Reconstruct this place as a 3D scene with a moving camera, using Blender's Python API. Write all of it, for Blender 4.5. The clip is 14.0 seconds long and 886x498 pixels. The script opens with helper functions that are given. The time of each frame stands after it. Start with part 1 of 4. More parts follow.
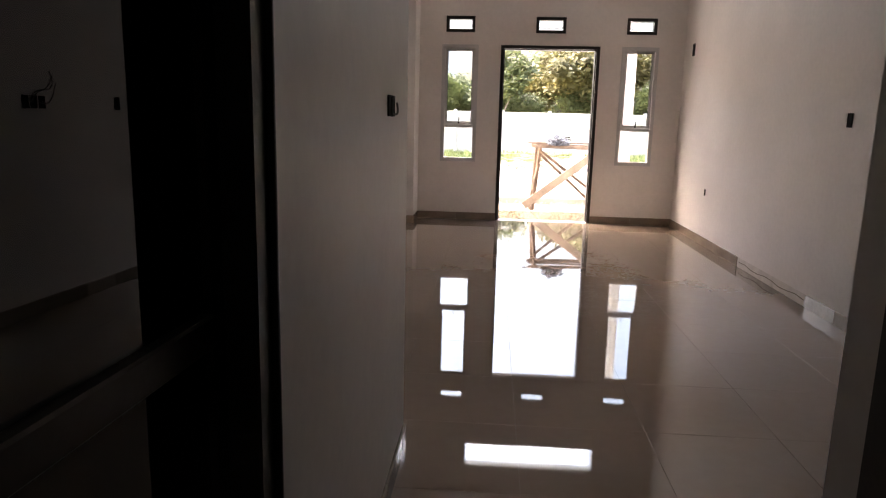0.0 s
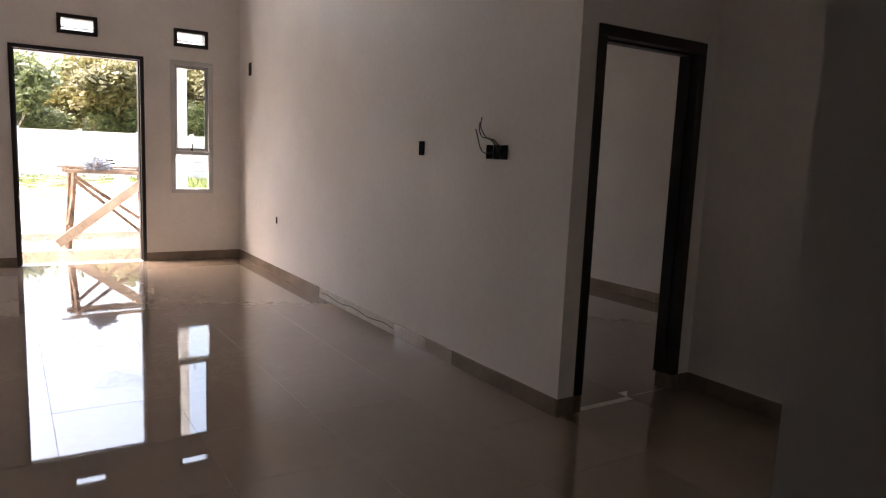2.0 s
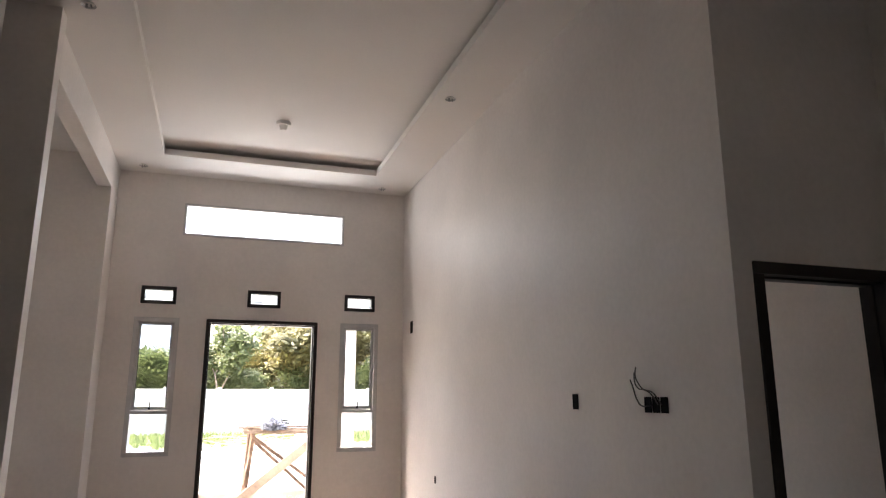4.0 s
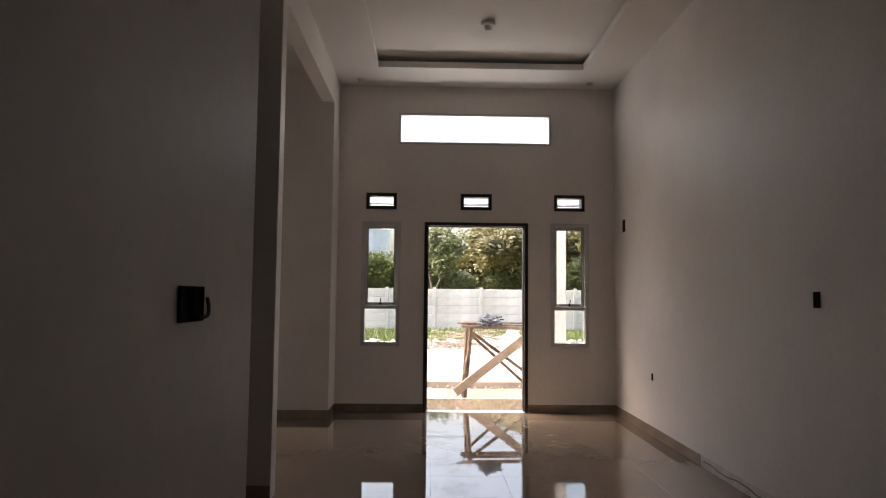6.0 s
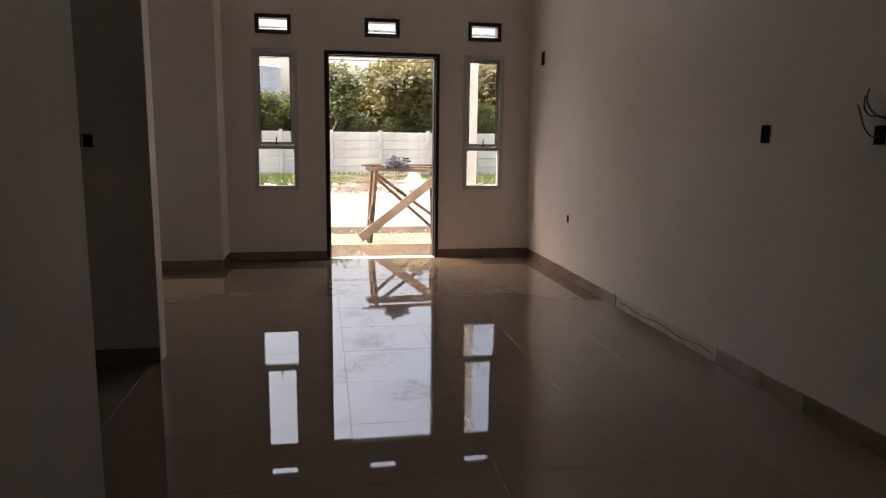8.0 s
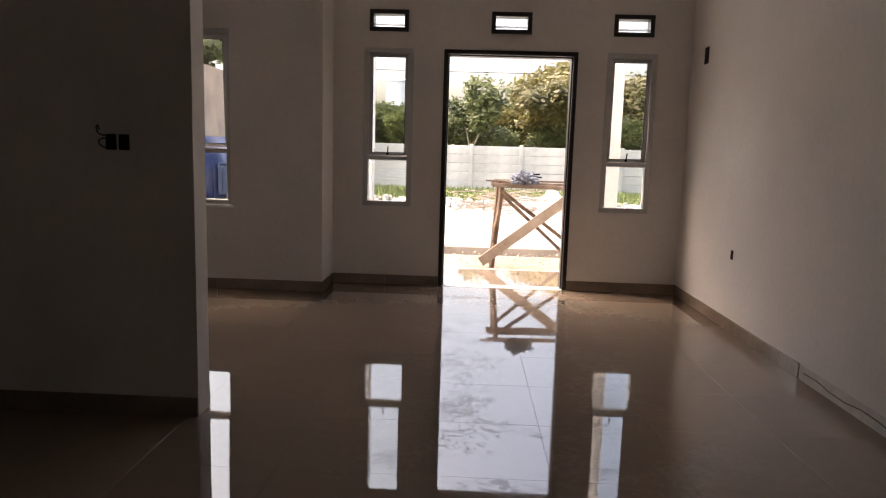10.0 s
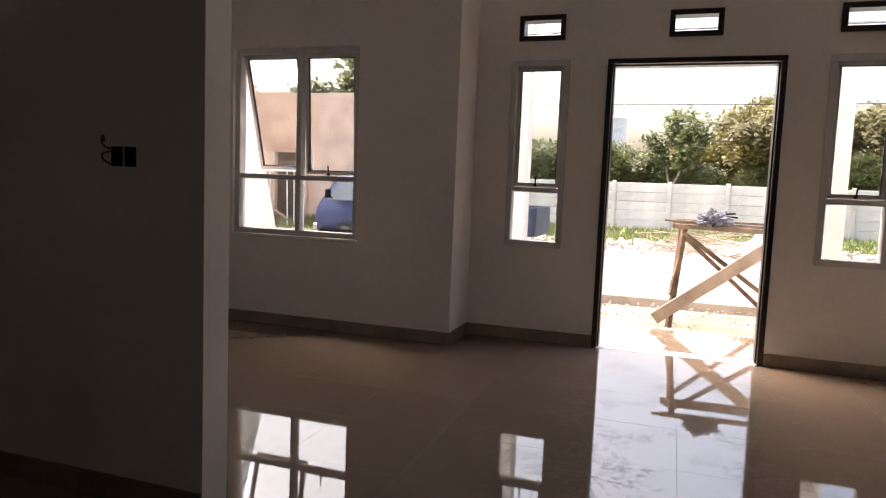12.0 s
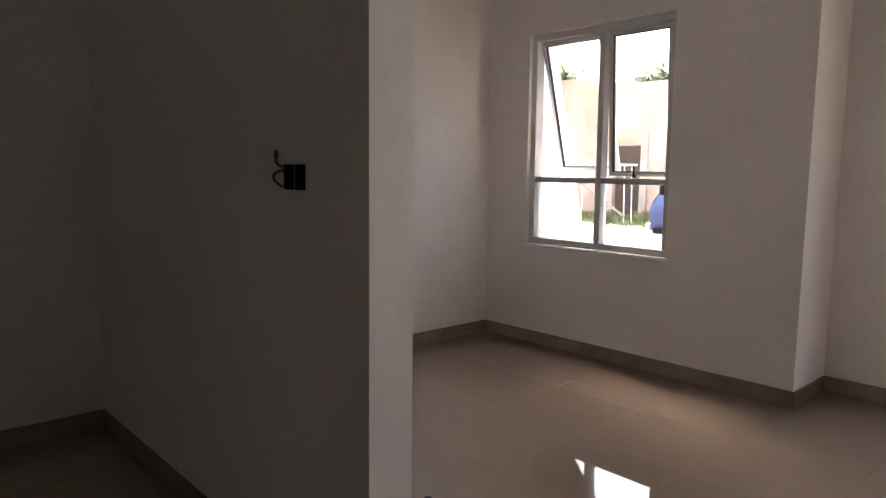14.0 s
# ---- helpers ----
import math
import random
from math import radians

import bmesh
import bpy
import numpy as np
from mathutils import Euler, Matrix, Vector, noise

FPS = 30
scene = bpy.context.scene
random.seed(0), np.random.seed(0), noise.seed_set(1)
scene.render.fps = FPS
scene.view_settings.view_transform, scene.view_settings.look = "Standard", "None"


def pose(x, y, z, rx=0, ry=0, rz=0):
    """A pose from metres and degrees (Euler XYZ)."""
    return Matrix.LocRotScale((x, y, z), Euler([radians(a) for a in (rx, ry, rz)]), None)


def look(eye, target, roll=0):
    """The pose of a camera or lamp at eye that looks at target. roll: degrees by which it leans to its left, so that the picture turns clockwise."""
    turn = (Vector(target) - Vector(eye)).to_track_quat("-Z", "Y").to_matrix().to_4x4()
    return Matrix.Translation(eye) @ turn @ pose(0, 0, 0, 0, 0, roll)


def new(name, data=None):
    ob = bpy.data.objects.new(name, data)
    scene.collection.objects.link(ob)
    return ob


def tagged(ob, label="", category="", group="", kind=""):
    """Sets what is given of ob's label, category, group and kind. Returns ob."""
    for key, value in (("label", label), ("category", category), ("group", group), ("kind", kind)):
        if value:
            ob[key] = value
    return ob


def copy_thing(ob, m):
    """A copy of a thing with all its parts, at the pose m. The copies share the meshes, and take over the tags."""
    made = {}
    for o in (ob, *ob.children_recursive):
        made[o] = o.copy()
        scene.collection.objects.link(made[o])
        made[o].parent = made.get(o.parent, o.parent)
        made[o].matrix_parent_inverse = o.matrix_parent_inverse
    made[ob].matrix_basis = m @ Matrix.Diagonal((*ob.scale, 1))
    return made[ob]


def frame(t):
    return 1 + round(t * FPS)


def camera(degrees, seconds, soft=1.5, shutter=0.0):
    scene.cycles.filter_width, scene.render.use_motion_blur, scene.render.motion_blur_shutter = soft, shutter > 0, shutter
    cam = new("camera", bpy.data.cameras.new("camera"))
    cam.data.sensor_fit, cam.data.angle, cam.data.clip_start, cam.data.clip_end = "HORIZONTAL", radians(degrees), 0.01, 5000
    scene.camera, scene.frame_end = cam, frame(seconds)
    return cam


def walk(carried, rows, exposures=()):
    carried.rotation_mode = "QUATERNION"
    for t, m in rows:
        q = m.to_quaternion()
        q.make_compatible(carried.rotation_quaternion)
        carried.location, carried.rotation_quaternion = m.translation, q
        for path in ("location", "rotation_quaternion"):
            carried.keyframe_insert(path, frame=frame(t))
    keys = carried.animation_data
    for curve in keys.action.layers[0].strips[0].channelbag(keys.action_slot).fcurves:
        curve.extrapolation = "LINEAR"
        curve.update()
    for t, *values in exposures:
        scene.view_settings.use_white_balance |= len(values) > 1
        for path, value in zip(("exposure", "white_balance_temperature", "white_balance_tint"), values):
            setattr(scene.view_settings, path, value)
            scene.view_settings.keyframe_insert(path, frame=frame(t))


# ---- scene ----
cam = camera(66.5, 14.0, soft=1.2)
PATH = [
    (0, (-0.081, 0.142, 1.391), (-0.215, 2.102, 1.014), 1.4),
    (0.5, (-0.102, 0.352, 1.396), (0.073, 2.326, 1.122), 0.6),
    (1, (-0.107, 0.524, 1.407), (0.379, 2.442, 1.116), 2.3),
    (1.5, (-0.145, 0.752, 1.413), (0.641, 2.574, 1.165), 1.1),
    (2, (-0.075, 1.004, 1.405), (1.004, 2.665, 1.132), 2.4),
    (2.2, (-0.035, 1.084, 1.425), (1.073, 2.731, 1.187), 1.4),
    (2.5, (-0.008, 1.15, 1.433), (1.169, 2.767, 1.441), 0.5),
    (3, (0.003, 1.197, 1.46), (1.163, 2.8, 1.75), -1.8),
    (3.5, (0.045, 1.142, 1.478), (0.96, 2.88, 1.857), -1.2),
    (4, (0.133, 1.081, 1.484), (0.748, 2.935, 1.911), 0.0),
    (4.2, (0.161, 1.088, 1.501), (0.655, 2.972, 1.952), -1.1),
    (6.3, (0.02, 1.08, 1.438), (0.054, 3.08, 1.459), 0.9),
    (6.5, (0.012, 1.116, 1.432), (0.088, 3.114, 1.366), 2.2),
    (7, (-0.039, 1.315, 1.422), (0.173, 3.287, 1.161), 2.1),
    (7.2, (-0.05, 1.333, 1.417), (0.227, 3.288, 1.103), 1.7),
    (9.3, (0.087, 2.468, 1.348), (0.455, 4.411, 1.049), 0.3),
    (9.5, (0.186, 2.513, 1.35), (0.367, 4.484, 1.06), 0.9),
    (10, (0.266, 2.758, 1.357), (0.2, 4.738, 1.081), 1.7),
    (10.5, (0.274, 3.061, 1.35), (0.148, 5.046, 1.141), 1.6),
    (11, (0.372, 3.322, 1.368), (0.095, 5.288, 1.122), -0.4),
    (11.5, (0.491, 3.579, 1.316), (0.007, 5.5, 1.037), 1.6),
    (12, (0.566, 3.931, 1.307), (-0.068, 5.819, 1.123), 2.3),
    (12.5, (0.56, 4.22, 1.399), (-0.146, 6.079, 1.18), -1.0),
    (13, (0.592, 4.517, 1.41), (-0.367, 6.252, 1.143), 1.0),
    (13.5, (0.476, 4.772, 1.385), (-0.692, 6.385, 1.195), 2.3),
    (14, (0.357, 4.966, 1.397), (-1.108, 6.308, 1.166), 0.7),
]
EXPOSURES = [(0, 3.3, 6600, 14), (0.5, 2.75, 6850, 15), (1, 2.75, 6700, 14), (1.5, 2.75, 6600, 14), (2, 3.2, 6450, 14), (3, 3.55, 6350, 12), (4.2, 3.45, 6200, 11), (6.3, 2.05, 6650, 13), (7.2, 1.95, 6850, 15), (9.5, 2.15, 6900, 15), (11, 2.25, 6650, 14), (12.5, 2.25, 6800, 15), (13.5, 2.8, 6550, 13), (14, 3.32, 6250, 10)]
walk(cam, [(t, look(eye, target, roll)) for t, eye, target, roll in PATH], EXPOSURES)

# world, sun and exposure
world = bpy.data.worlds.new("sky")
scene.world = world
world.use_nodes = True
wn = world.node_tree
sky = wn.nodes.new("ShaderNodeTexSky")
sky.sky_type = "NISHITA"
sky.sun_disc = False
sky.sun_elevation, sky.sun_rotation = radians(57), radians(300)
sky.air_density, sky.dust_density, sky.ozone_density = 1.0, 9.0, 0.3
wn.links.new(sky.outputs[0], wn.nodes["Background"].inputs[0])
wn.nodes["Background"].inputs[1].default_value = 0.15
sun_data = bpy.data.lights.new("sun", "SUN")
sun_data.energy, sun_data.angle, sun_data.color = 0.5, radians(20), (1.0, 0.95, 0.87)
sun = new("sun", sun_data)
sun.matrix_world = look((-20, -9, 35), (0, 0, 0))


def window_fill(x0, x1, z0, z1, y, power):
    """Added area lamp standing in for the sky's light through a window opening."""
    d = bpy.data.lights.new("window_fill", "AREA")
    d.shape, d.size, d.size_y, d.energy, d.color = "RECTANGLE", x1 - x0, z1 - z0, power, (1.0, 0.97, 0.93)
    ob = new("window_fill", d)
    ob.matrix_world = look(((x0 + x1) / 2, y, (z0 + z1) / 2), ((x0 + x1) / 2, y - 1, (z0 + z1) / 2))


# fill lamp that boosts the sky's own light through the clerestory
window_fill(-0.30, 1.56, 3.45, 3.77, 9.84, 2.2)
# fill lamp added in the unseen bedroom window to brighten that room
window_fill(4.25, 4.95, 0.87, 2.05, 9.82, 0.5)

# materials
def material(name, colour, rough=0.6, metal=0.0, spread=0.08, scale=3.0, fine=60.0, bump=0.1, bump_scale=None, per_object=0.0, spec=0.5, dark=None):
    """Base colour varied at two scales, with a fine relief; per_object: brightness that differs from piece to piece."""
    m = bpy.data.materials.new(name)
    m.use_nodes = True
    nt = m.node_tree
    n, l = nt.nodes, nt.links
    b = n["Principled BSDF"]
    b.inputs["Roughness"].default_value, b.inputs["Metallic"].default_value = rough, metal
    b.inputs["Specular IOR Level"].default_value = spec
    co = n.new("ShaderNodeTexCoord")
    big, small = n.new("ShaderNodeTexNoise"), n.new("ShaderNodeTexNoise")
    big.inputs["Scale"].default_value, big.inputs["Detail"].default_value = scale, 6
    small.inputs["Scale"].default_value, small.inputs["Detail"].default_value = fine, 4
    for t in (big, small):
        l.new(co.outputs["Object"], t.inputs["Vector"])
    mix = n.new("ShaderNodeMath")
    mix.operation = "MULTIPLY_ADD"
    l.new(small.outputs[0], mix.inputs[0])
    mix.inputs[1].default_value = 0.4
    l.new(big.outputs[0], mix.inputs[2])
    ramp = n.new("ShaderNodeValToRGB")
    ramp.color_ramp.elements[0].position, ramp.color_ramp.elements[1].position = 0.5, 0.9
    lo = dark or [c * (1 - 2 * spread) for c in colour]
    hi = [min(1, c * (1 + spread)) for c in colour]
    ramp.color_ramp.elements[0].color, ramp.color_ramp.elements[1].color = (*lo, 1), (*hi, 1)
    l.new(mix.outputs[0], ramp.inputs[0])
    out = ramp.outputs[0]
    if per_object:
        info, hsv, ma = n.new("ShaderNodeObjectInfo"), n.new("ShaderNodeHueSaturation"), n.new("ShaderNodeMath")
        ma.operation = "MULTIPLY_ADD"
        ma.inputs[1].default_value, ma.inputs[2].default_value = 2 * per_object, 1 - per_object
        l.new(info.outputs["Random"], ma.inputs[0])
        l.new(ma.outputs[0], hsv.inputs["Value"])
        l.new(out, hsv.inputs["Color"])
        out = hsv.outputs[0]
    l.new(out, b.inputs["Base Color"])
    if bump:
        bp = n.new("ShaderNodeBump")
        bp.inputs["Strength"].default_value, bp.inputs["Distance"].default_value = bump, 0.01
        tex = n.new("ShaderNodeTexNoise")
        tex.inputs["Scale"].default_value, tex.inputs["Detail"].default_value = bump_scale or fine, 5
        l.new(co.outputs["Object"], tex.inputs["Vector"])
        l.new(tex.outputs[0], bp.inputs["Height"])
        l.new(bp.outputs[0], b.inputs["Normal"])
    return m


def floor_material():
    """Polished beige porcelain with dusty footprints and smears that dull the gloss."""
    m = bpy.data.materials.new("polished_tile")
    m.use_nodes = True
    n, l = m.node_tree.nodes, m.node_tree.links
    b = n["Principled BSDF"]
    geo = n.new("ShaderNodeNewGeometry")
    cloud, smear, vein = (n.new("ShaderNodeTexNoise") for _ in range(3))
    stretch = n.new("ShaderNodeMapping")
    stretch.inputs["Rotation"].default_value, stretch.inputs["Scale"].default_value = (0, 0, 0.6), (1.0, 1.25, 1.0)
    l.new(geo.outputs["Position"], stretch.inputs["Vector"])
    cloud.inputs["Scale"].default_value, cloud.inputs["Detail"].default_value = 2.2, 6
    smear.inputs["Scale"].default_value, smear.inputs["Detail"].default_value, smear.inputs["Distortion"].default_value = 16.0, 9, 1.6
    vein.inputs["Scale"].default_value, vein.inputs["Detail"].default_value = 14.0, 8
    for t in (cloud, vein):
        l.new(geo.outputs["Position"], t.inputs["Vector"])
    l.new(stretch.outputs[0], smear.inputs["Vector"])
    ramp = n.new("ShaderNodeValToRGB")
    ramp.color_ramp.elements[0].position, ramp.color_ramp.elements[1].position = 0.3, 0.75
    ramp.color_ramp.elements[0].color, ramp.color_ramp.elements[1].color = (0.230, 0.174, 0.130, 1), (0.243, 0.185, 0.140, 1)
    l.new(vein.outputs[0], ramp.inputs[0])
    info, hsv, jig = n.new("ShaderNodeObjectInfo"), n.new("ShaderNodeHueSaturation"), n.new("ShaderNodeMath")
    jig.operation = "MULTIPLY_ADD"
    jig.inputs[1].default_value, jig.inputs[2].default_value = 0.04, 0.98
    l.new(info.outputs["Random"], jig.inputs[0])
    l.new(jig.outputs[0], hsv.inputs["Value"])
    l.new(ramp.outputs[0], hsv.inputs["Color"])
    add = n.new("ShaderNodeMath")
    add.operation = "MULTIPLY"
    l.new(cloud.outputs[0], add.inputs[0])
    l.new(smear.outputs[0], add.inputs[1])
    dust = n.new("ShaderNodeMapRange")
    dust.inputs["From Min"].default_value, dust.inputs["From Max"].default_value = 0.255, 0.33
    l.new(add.outputs[0], dust.inputs["Value"])
    # the trodden way in from the front door
    sep, off, size, path, clean = n.new("ShaderNodeSeparateXYZ"), n.new("ShaderNodeMath"), n.new("ShaderNodeMath"), n.new("ShaderNodeMapRange"), n.new("ShaderNodeMath")
    l.new(geo.outputs["Position"], sep.inputs[0])
    off.operation, size.operation, clean.operation = "SUBTRACT", "ABSOLUTE", "MULTIPLY"
    off.inputs[1].default_value = 0.6
    l.new(sep.outputs["X"], off.inputs[0])
    l.new(off.outputs[0], size.inputs[0])
    path.inputs["From Min"].default_value, path.inputs["From Max"].default_value = 0.4, 1.3
    path.inputs["To Min"].default_value, path.inputs["To Max"].default_value = 1.0, 0.05
    l.new(size.outputs[0], path.inputs["Value"])
    l.new(dust.outputs[0], clean.inputs[0])
    l.new(path.outputs[0], clean.inputs[1])
    dust = n.new("ShaderNodeMath")
    dust.operation = "MULTIPLY"
    inside = n.new("ShaderNodeMapRange")
    inside.inputs["From Min"].default_value, inside.inputs["From Max"].default_value = 4.2, 5.6
    l.new(sep.outputs["Y"], inside.inputs["Value"])
    l.new(clean.outputs[0], dust.inputs[0])
    l.new(inside.outputs[0], dust.inputs[1])
    mix = n.new("ShaderNodeMix")
    mix.data_type = "RGBA"
    soft = n.new("ShaderNodeMath")
    soft.operation = "MULTIPLY"
    soft.inputs[1].default_value = 0.10
    l.new(dust.outputs[0], soft.inputs[0])
    l.new(soft.outputs[0], mix.inputs["Factor"])
    l.new(hsv.outputs[0], mix.inputs["A"])
    mix.inputs["B"].default_value = (0.4, 0.37, 0.33, 1)
    l.new(mix.outputs["Result"], b.inputs["Base Color"])
    rg = n.new("ShaderNodeMapRange")
    rg.inputs["To Min"].default_value, rg.inputs["To Max"].default_value = 0.02, 0.055
    l.new(dust.outputs[0], rg.inputs["Value"])
    l.new(rg.outputs[0], b.inputs["Roughness"])
    dull = n.new("ShaderNodeMapRange")
    dull.inputs["To Min"].default_value, dull.inputs["To Max"].default_value = 0.5, 0.12
    l.new(dust.outputs[0], dull.inputs["Value"])
    l.new(dull.outputs[0], b.inputs["Specular IOR Level"])
    b.inputs["IOR"].default_value = 1.95
    return m


def glass_material(name, tint=(1, 1, 1), ior=1.5):
    m = bpy.data.materials.new(name)
    m.use_nodes = True
    n, l = m.node_tree.nodes, m.node_tree.links
    n.remove(n["Principled BSDF"])
    clear, shine, mix, fr = (n.new(k) for k in ("ShaderNodeBsdfTransparent", "ShaderNodeBsdfGlossy", "ShaderNodeMixShader", "ShaderNodeFresnel"))
    clear.inputs[0].default_value = (*tint, 1)
    shine.inputs["Roughness"].default_value = 0.01
    fr.inputs["IOR"].default_value = ior
    l.new(fr.outputs[0], mix.inputs[0])
    l.new(clear.outputs[0], mix.inputs[1])
    l.new(shine.outputs[0], mix.inputs[2])
    l.new(mix.outputs[0], n["Material Output"].inputs[0])
    return m


WALL = material("white_wall_paint", (0.80, 0.755, 0.72), rough=0.55, spread=0.045, scale=1.0, fine=25, bump=0.06, bump_scale=90)
CEIL = material("white_ceiling_paint", (0.835, 0.80, 0.77), rough=0.8, spread=0.02, scale=0.8, bump=0.03)
OUTWALL = material("white_outdoor_paint", (0.8, 0.8, 0.79), rough=0.75, spread=0.04, scale=1.5, bump=0.1)
TILE = floor_material()
GROUT = material("grey_grout", (0.22, 0.18, 0.145), rough=0.8)
BOARD = material("brown_skirting_tile", (0.25, 0.195, 0.15), rough=0.24, spread=0.1, scale=5, fine=40, bump=0.02, per_object=0.08)
PALE = material("pale_skirting_tile", (0.31, 0.255, 0.205), rough=0.4, spread=0.08, scale=5, bump=0.02)
MORTAR = material("bare_mortar", (0.70, 0.66, 0.61), rough=0.95, spread=0.07, scale=9, fine=80, bump=0.4, bump_scale=40)
KUSEN = material("dark_brown_paint", (0.016, 0.011, 0.009), rough=0.35, spread=0.2, scale=4, bump=0.05)
ALU = material("white_aluminium", (0.58, 0.57, 0.565), rough=0.35, metal=0.0, spread=0.05, scale=4, bump=0.01)
SILVER = material("pale_aluminium", (0.55, 0.55, 0.55), rough=0.4, metal=0.3, spread=0.05, bump=0.02)
RAIL = material("brown_rail_paint", (0.06, 0.05, 0.042), rough=0.3, spread=0.15, bump=0.03)
PET = material("clear_plastic", (0.55, 0.6, 0.62), rough=0.12, spread=0.05)
LABEL = material("blue_label", (0.02, 0.06, 0.2), rough=0.4)
RUBBER = material("black_rubber", (0.02, 0.02, 0.02), rough=0.7)
GLASS = glass_material("clear_glass", (0.93, 0.95, 0.95))
DOORGLASS = glass_material("dim_glass", (0.25, 0.25, 0.24), 1.9)
BLACK = material("black_plastic", (0.010, 0.009, 0.009), rough=0.85, spec=0.1)
WIRE = material("grey_cable", (0.1, 0.09, 0.085), rough=0.6)
WOOD = material("weathered_timber", (0.24, 0.18, 0.135), rough=0.85, spread=0.25, scale=6, fine=50, bump=0.4, bump_scale=35)
OLDWOOD = material("stained_timber", (0.17, 0.115, 0.08), rough=0.9, spread=0.3, scale=8, fine=60, bump=0.5, bump_scale=40)
PLANK = material("raw_plank", (0.36, 0.29, 0.225), rough=0.8, spread=0.15, scale=5, fine=45, bump=0.3, bump_scale=30)
CLOTH = material("grey_blue_cloth", (0.21, 0.23, 0.28), rough=0.95, spread=0.3, scale=10, fine=80, bump=0.6, bump_scale=60)
SAND = material("sandy_soil", (0.29, 0.235, 0.175), rough=1.0, spread=0.25, scale=1.5, fine=30, bump=1.0, bump_scale=18, dark=(0.18, 0.14, 0.095))
CONCRETE = material("pale_concrete", (0.40, 0.385, 0.36), rough=0.9, spread=0.08, scale=0.8, fine=40, bump=0.2)
KERB = material("kerb_concrete", (0.34, 0.30, 0.26), rough=0.95, spread=0.15, scale=4, fine=40, bump=0.4)
GROUND = material("rough_ground", (0.30, 0.27, 0.2), rough=1.0, spread=0.25, scale=0.4, fine=8, bump=0.6, dark=(0.12, 0.14, 0.06))
FENCE = material("precast_fence", (0.66, 0.635, 0.60), rough=0.9, spread=0.12, scale=1.0, fine=20, bump=0.3, per_object=0.06)
RUBBLE = material("rubble", (0.56, 0.52, 0.46), rough=1.0, spread=0.25, scale=6, bump=0.6)
BRICK = material("pale_orange_brick", (0.60, 0.43, 0.33), rough=0.95, spread=0.14, scale=0.9, fine=7, bump=0.4, dark=(0.46, 0.29, 0.21))
BRICKMORTAR = material("brick_mortar", (0.56, 0.44, 0.36), rough=1.0, spread=0.1)
RENDERED = material("pinkish_render", (0.55, 0.42, 0.35), rough=1.0, spread=0.15, scale=1.2, fine=20, bump=0.3)
# dark colour that stands in for the shade inside the brick house
DOORSHADE = material("doorway_shade", (0.12, 0.1, 0.09), rough=1.0)
BEDBLUE = material("dusty_dark_blue_paint", (0.025, 0.04, 0.085), rough=0.5, spread=0.25, scale=4)
RIM = material("dull_rim", (0.12, 0.12, 0.12), rough=0.5, metal=0.5)
BLUE = material("blue_car_paint", (0.018, 0.03, 0.10), rough=0.4, spread=0.1, bump=0.0)
TYRE = material("tyre_rubber", (0.02, 0.02, 0.02), rough=0.85)
STEEL = material("dull_steel", (0.4, 0.4, 0.4), rough=0.4, metal=0.8)
CARGLASS = material("dark_car_glass", (0.22, 0.24, 0.26), rough=0.05, bump=0)
def leaf_material(name, colour, dark):
    """Leaves that let some of the light through."""
    m = material(name, colour, rough=0.55, spread=0.35, scale=0.6, fine=3, bump=0, dark=dark)
    n, l = m.node_tree.nodes, m.node_tree.links
    b = n["Principled BSDF"]
    thin, mix = n.new("ShaderNodeBsdfTranslucent"), n.new("ShaderNodeMixShader")
    mix.inputs[0].default_value = 0.35
    l.new(b.inputs["Base Color"].links[0].from_socket, thin.inputs[0])
    l.new(b.outputs[0], mix.inputs[1])
    l.new(thin.outputs[0], mix.inputs[2])
    l.new(mix.outputs[0], n["Material Output"].inputs[0])
    return m


LEAF = leaf_material("leaf_green", (0.135, 0.155, 0.06), (0.06, 0.08, 0.03))
LEAFY = leaf_material("leaf_yellow_green", (0.20, 0.175, 0.065), (0.085, 0.085, 0.032))
BARK = material("pale_bark", (0.24, 0.2, 0.16), rough=0.95, spread=0.2, scale=6, bump=0.5)
GRASS = material("grass_blades", (0.24, 0.27, 0.09), rough=0.8, spread=0.3, scale=1.5, fine=8, bump=0, dark=(0.06, 0.10, 0.025))
WEEDS = material("dry_weeds", (0.22, 0.20, 0.09), rough=0.9, spread=0.3, scale=1.5, fine=8, bump=0, dark=(0.12, 0.115, 0.045))
TANK = material("pale_blue_tank", (0.84, 0.86, 0.88), rough=0.5)


# mesh tools
def mesh_ob(name, bm, mat, parent=None, smooth=False):
    me = bpy.data.meshes.new(name)
    bmesh.ops.recalc_face_normals(bm, faces=bm.faces)
    bm.to_mesh(me)
    bm.free()
    me.materials.append(mat)
    if smooth:
        me.shade_smooth()
    ob = new(name, me)
    ob.parent = parent
    return ob


def add_box(bm, x0, x1, y0, y1, z0, z1, bevel=0.0, m=None):
    r = bmesh.ops.create_cube(bm, size=1.0)
    mat = Matrix.Translation(((x0 + x1) / 2, (y0 + y1) / 2, (z0 + z1) / 2)) @ Matrix.Diagonal((x1 - x0, y1 - y0, z1 - z0, 1))
    bmesh.ops.transform(bm, matrix=(m @ mat) if m else mat, verts=r["verts"])
    if bevel:
        edges = {e for v in r["verts"] for e in v.link_edges}
        bmesh.ops.bevel(bm, geom=list(edges), offset=bevel, segments=1, affect="EDGES")


def box(name, x0, x1, y0, y1, z0, z1, mat, parent=None, bevel=0.0):
    bm = bmesh.new()
    add_box(bm, x0, x1, y0, y1, z0, z1, bevel)
    return mesh_ob(name, bm, mat, parent)


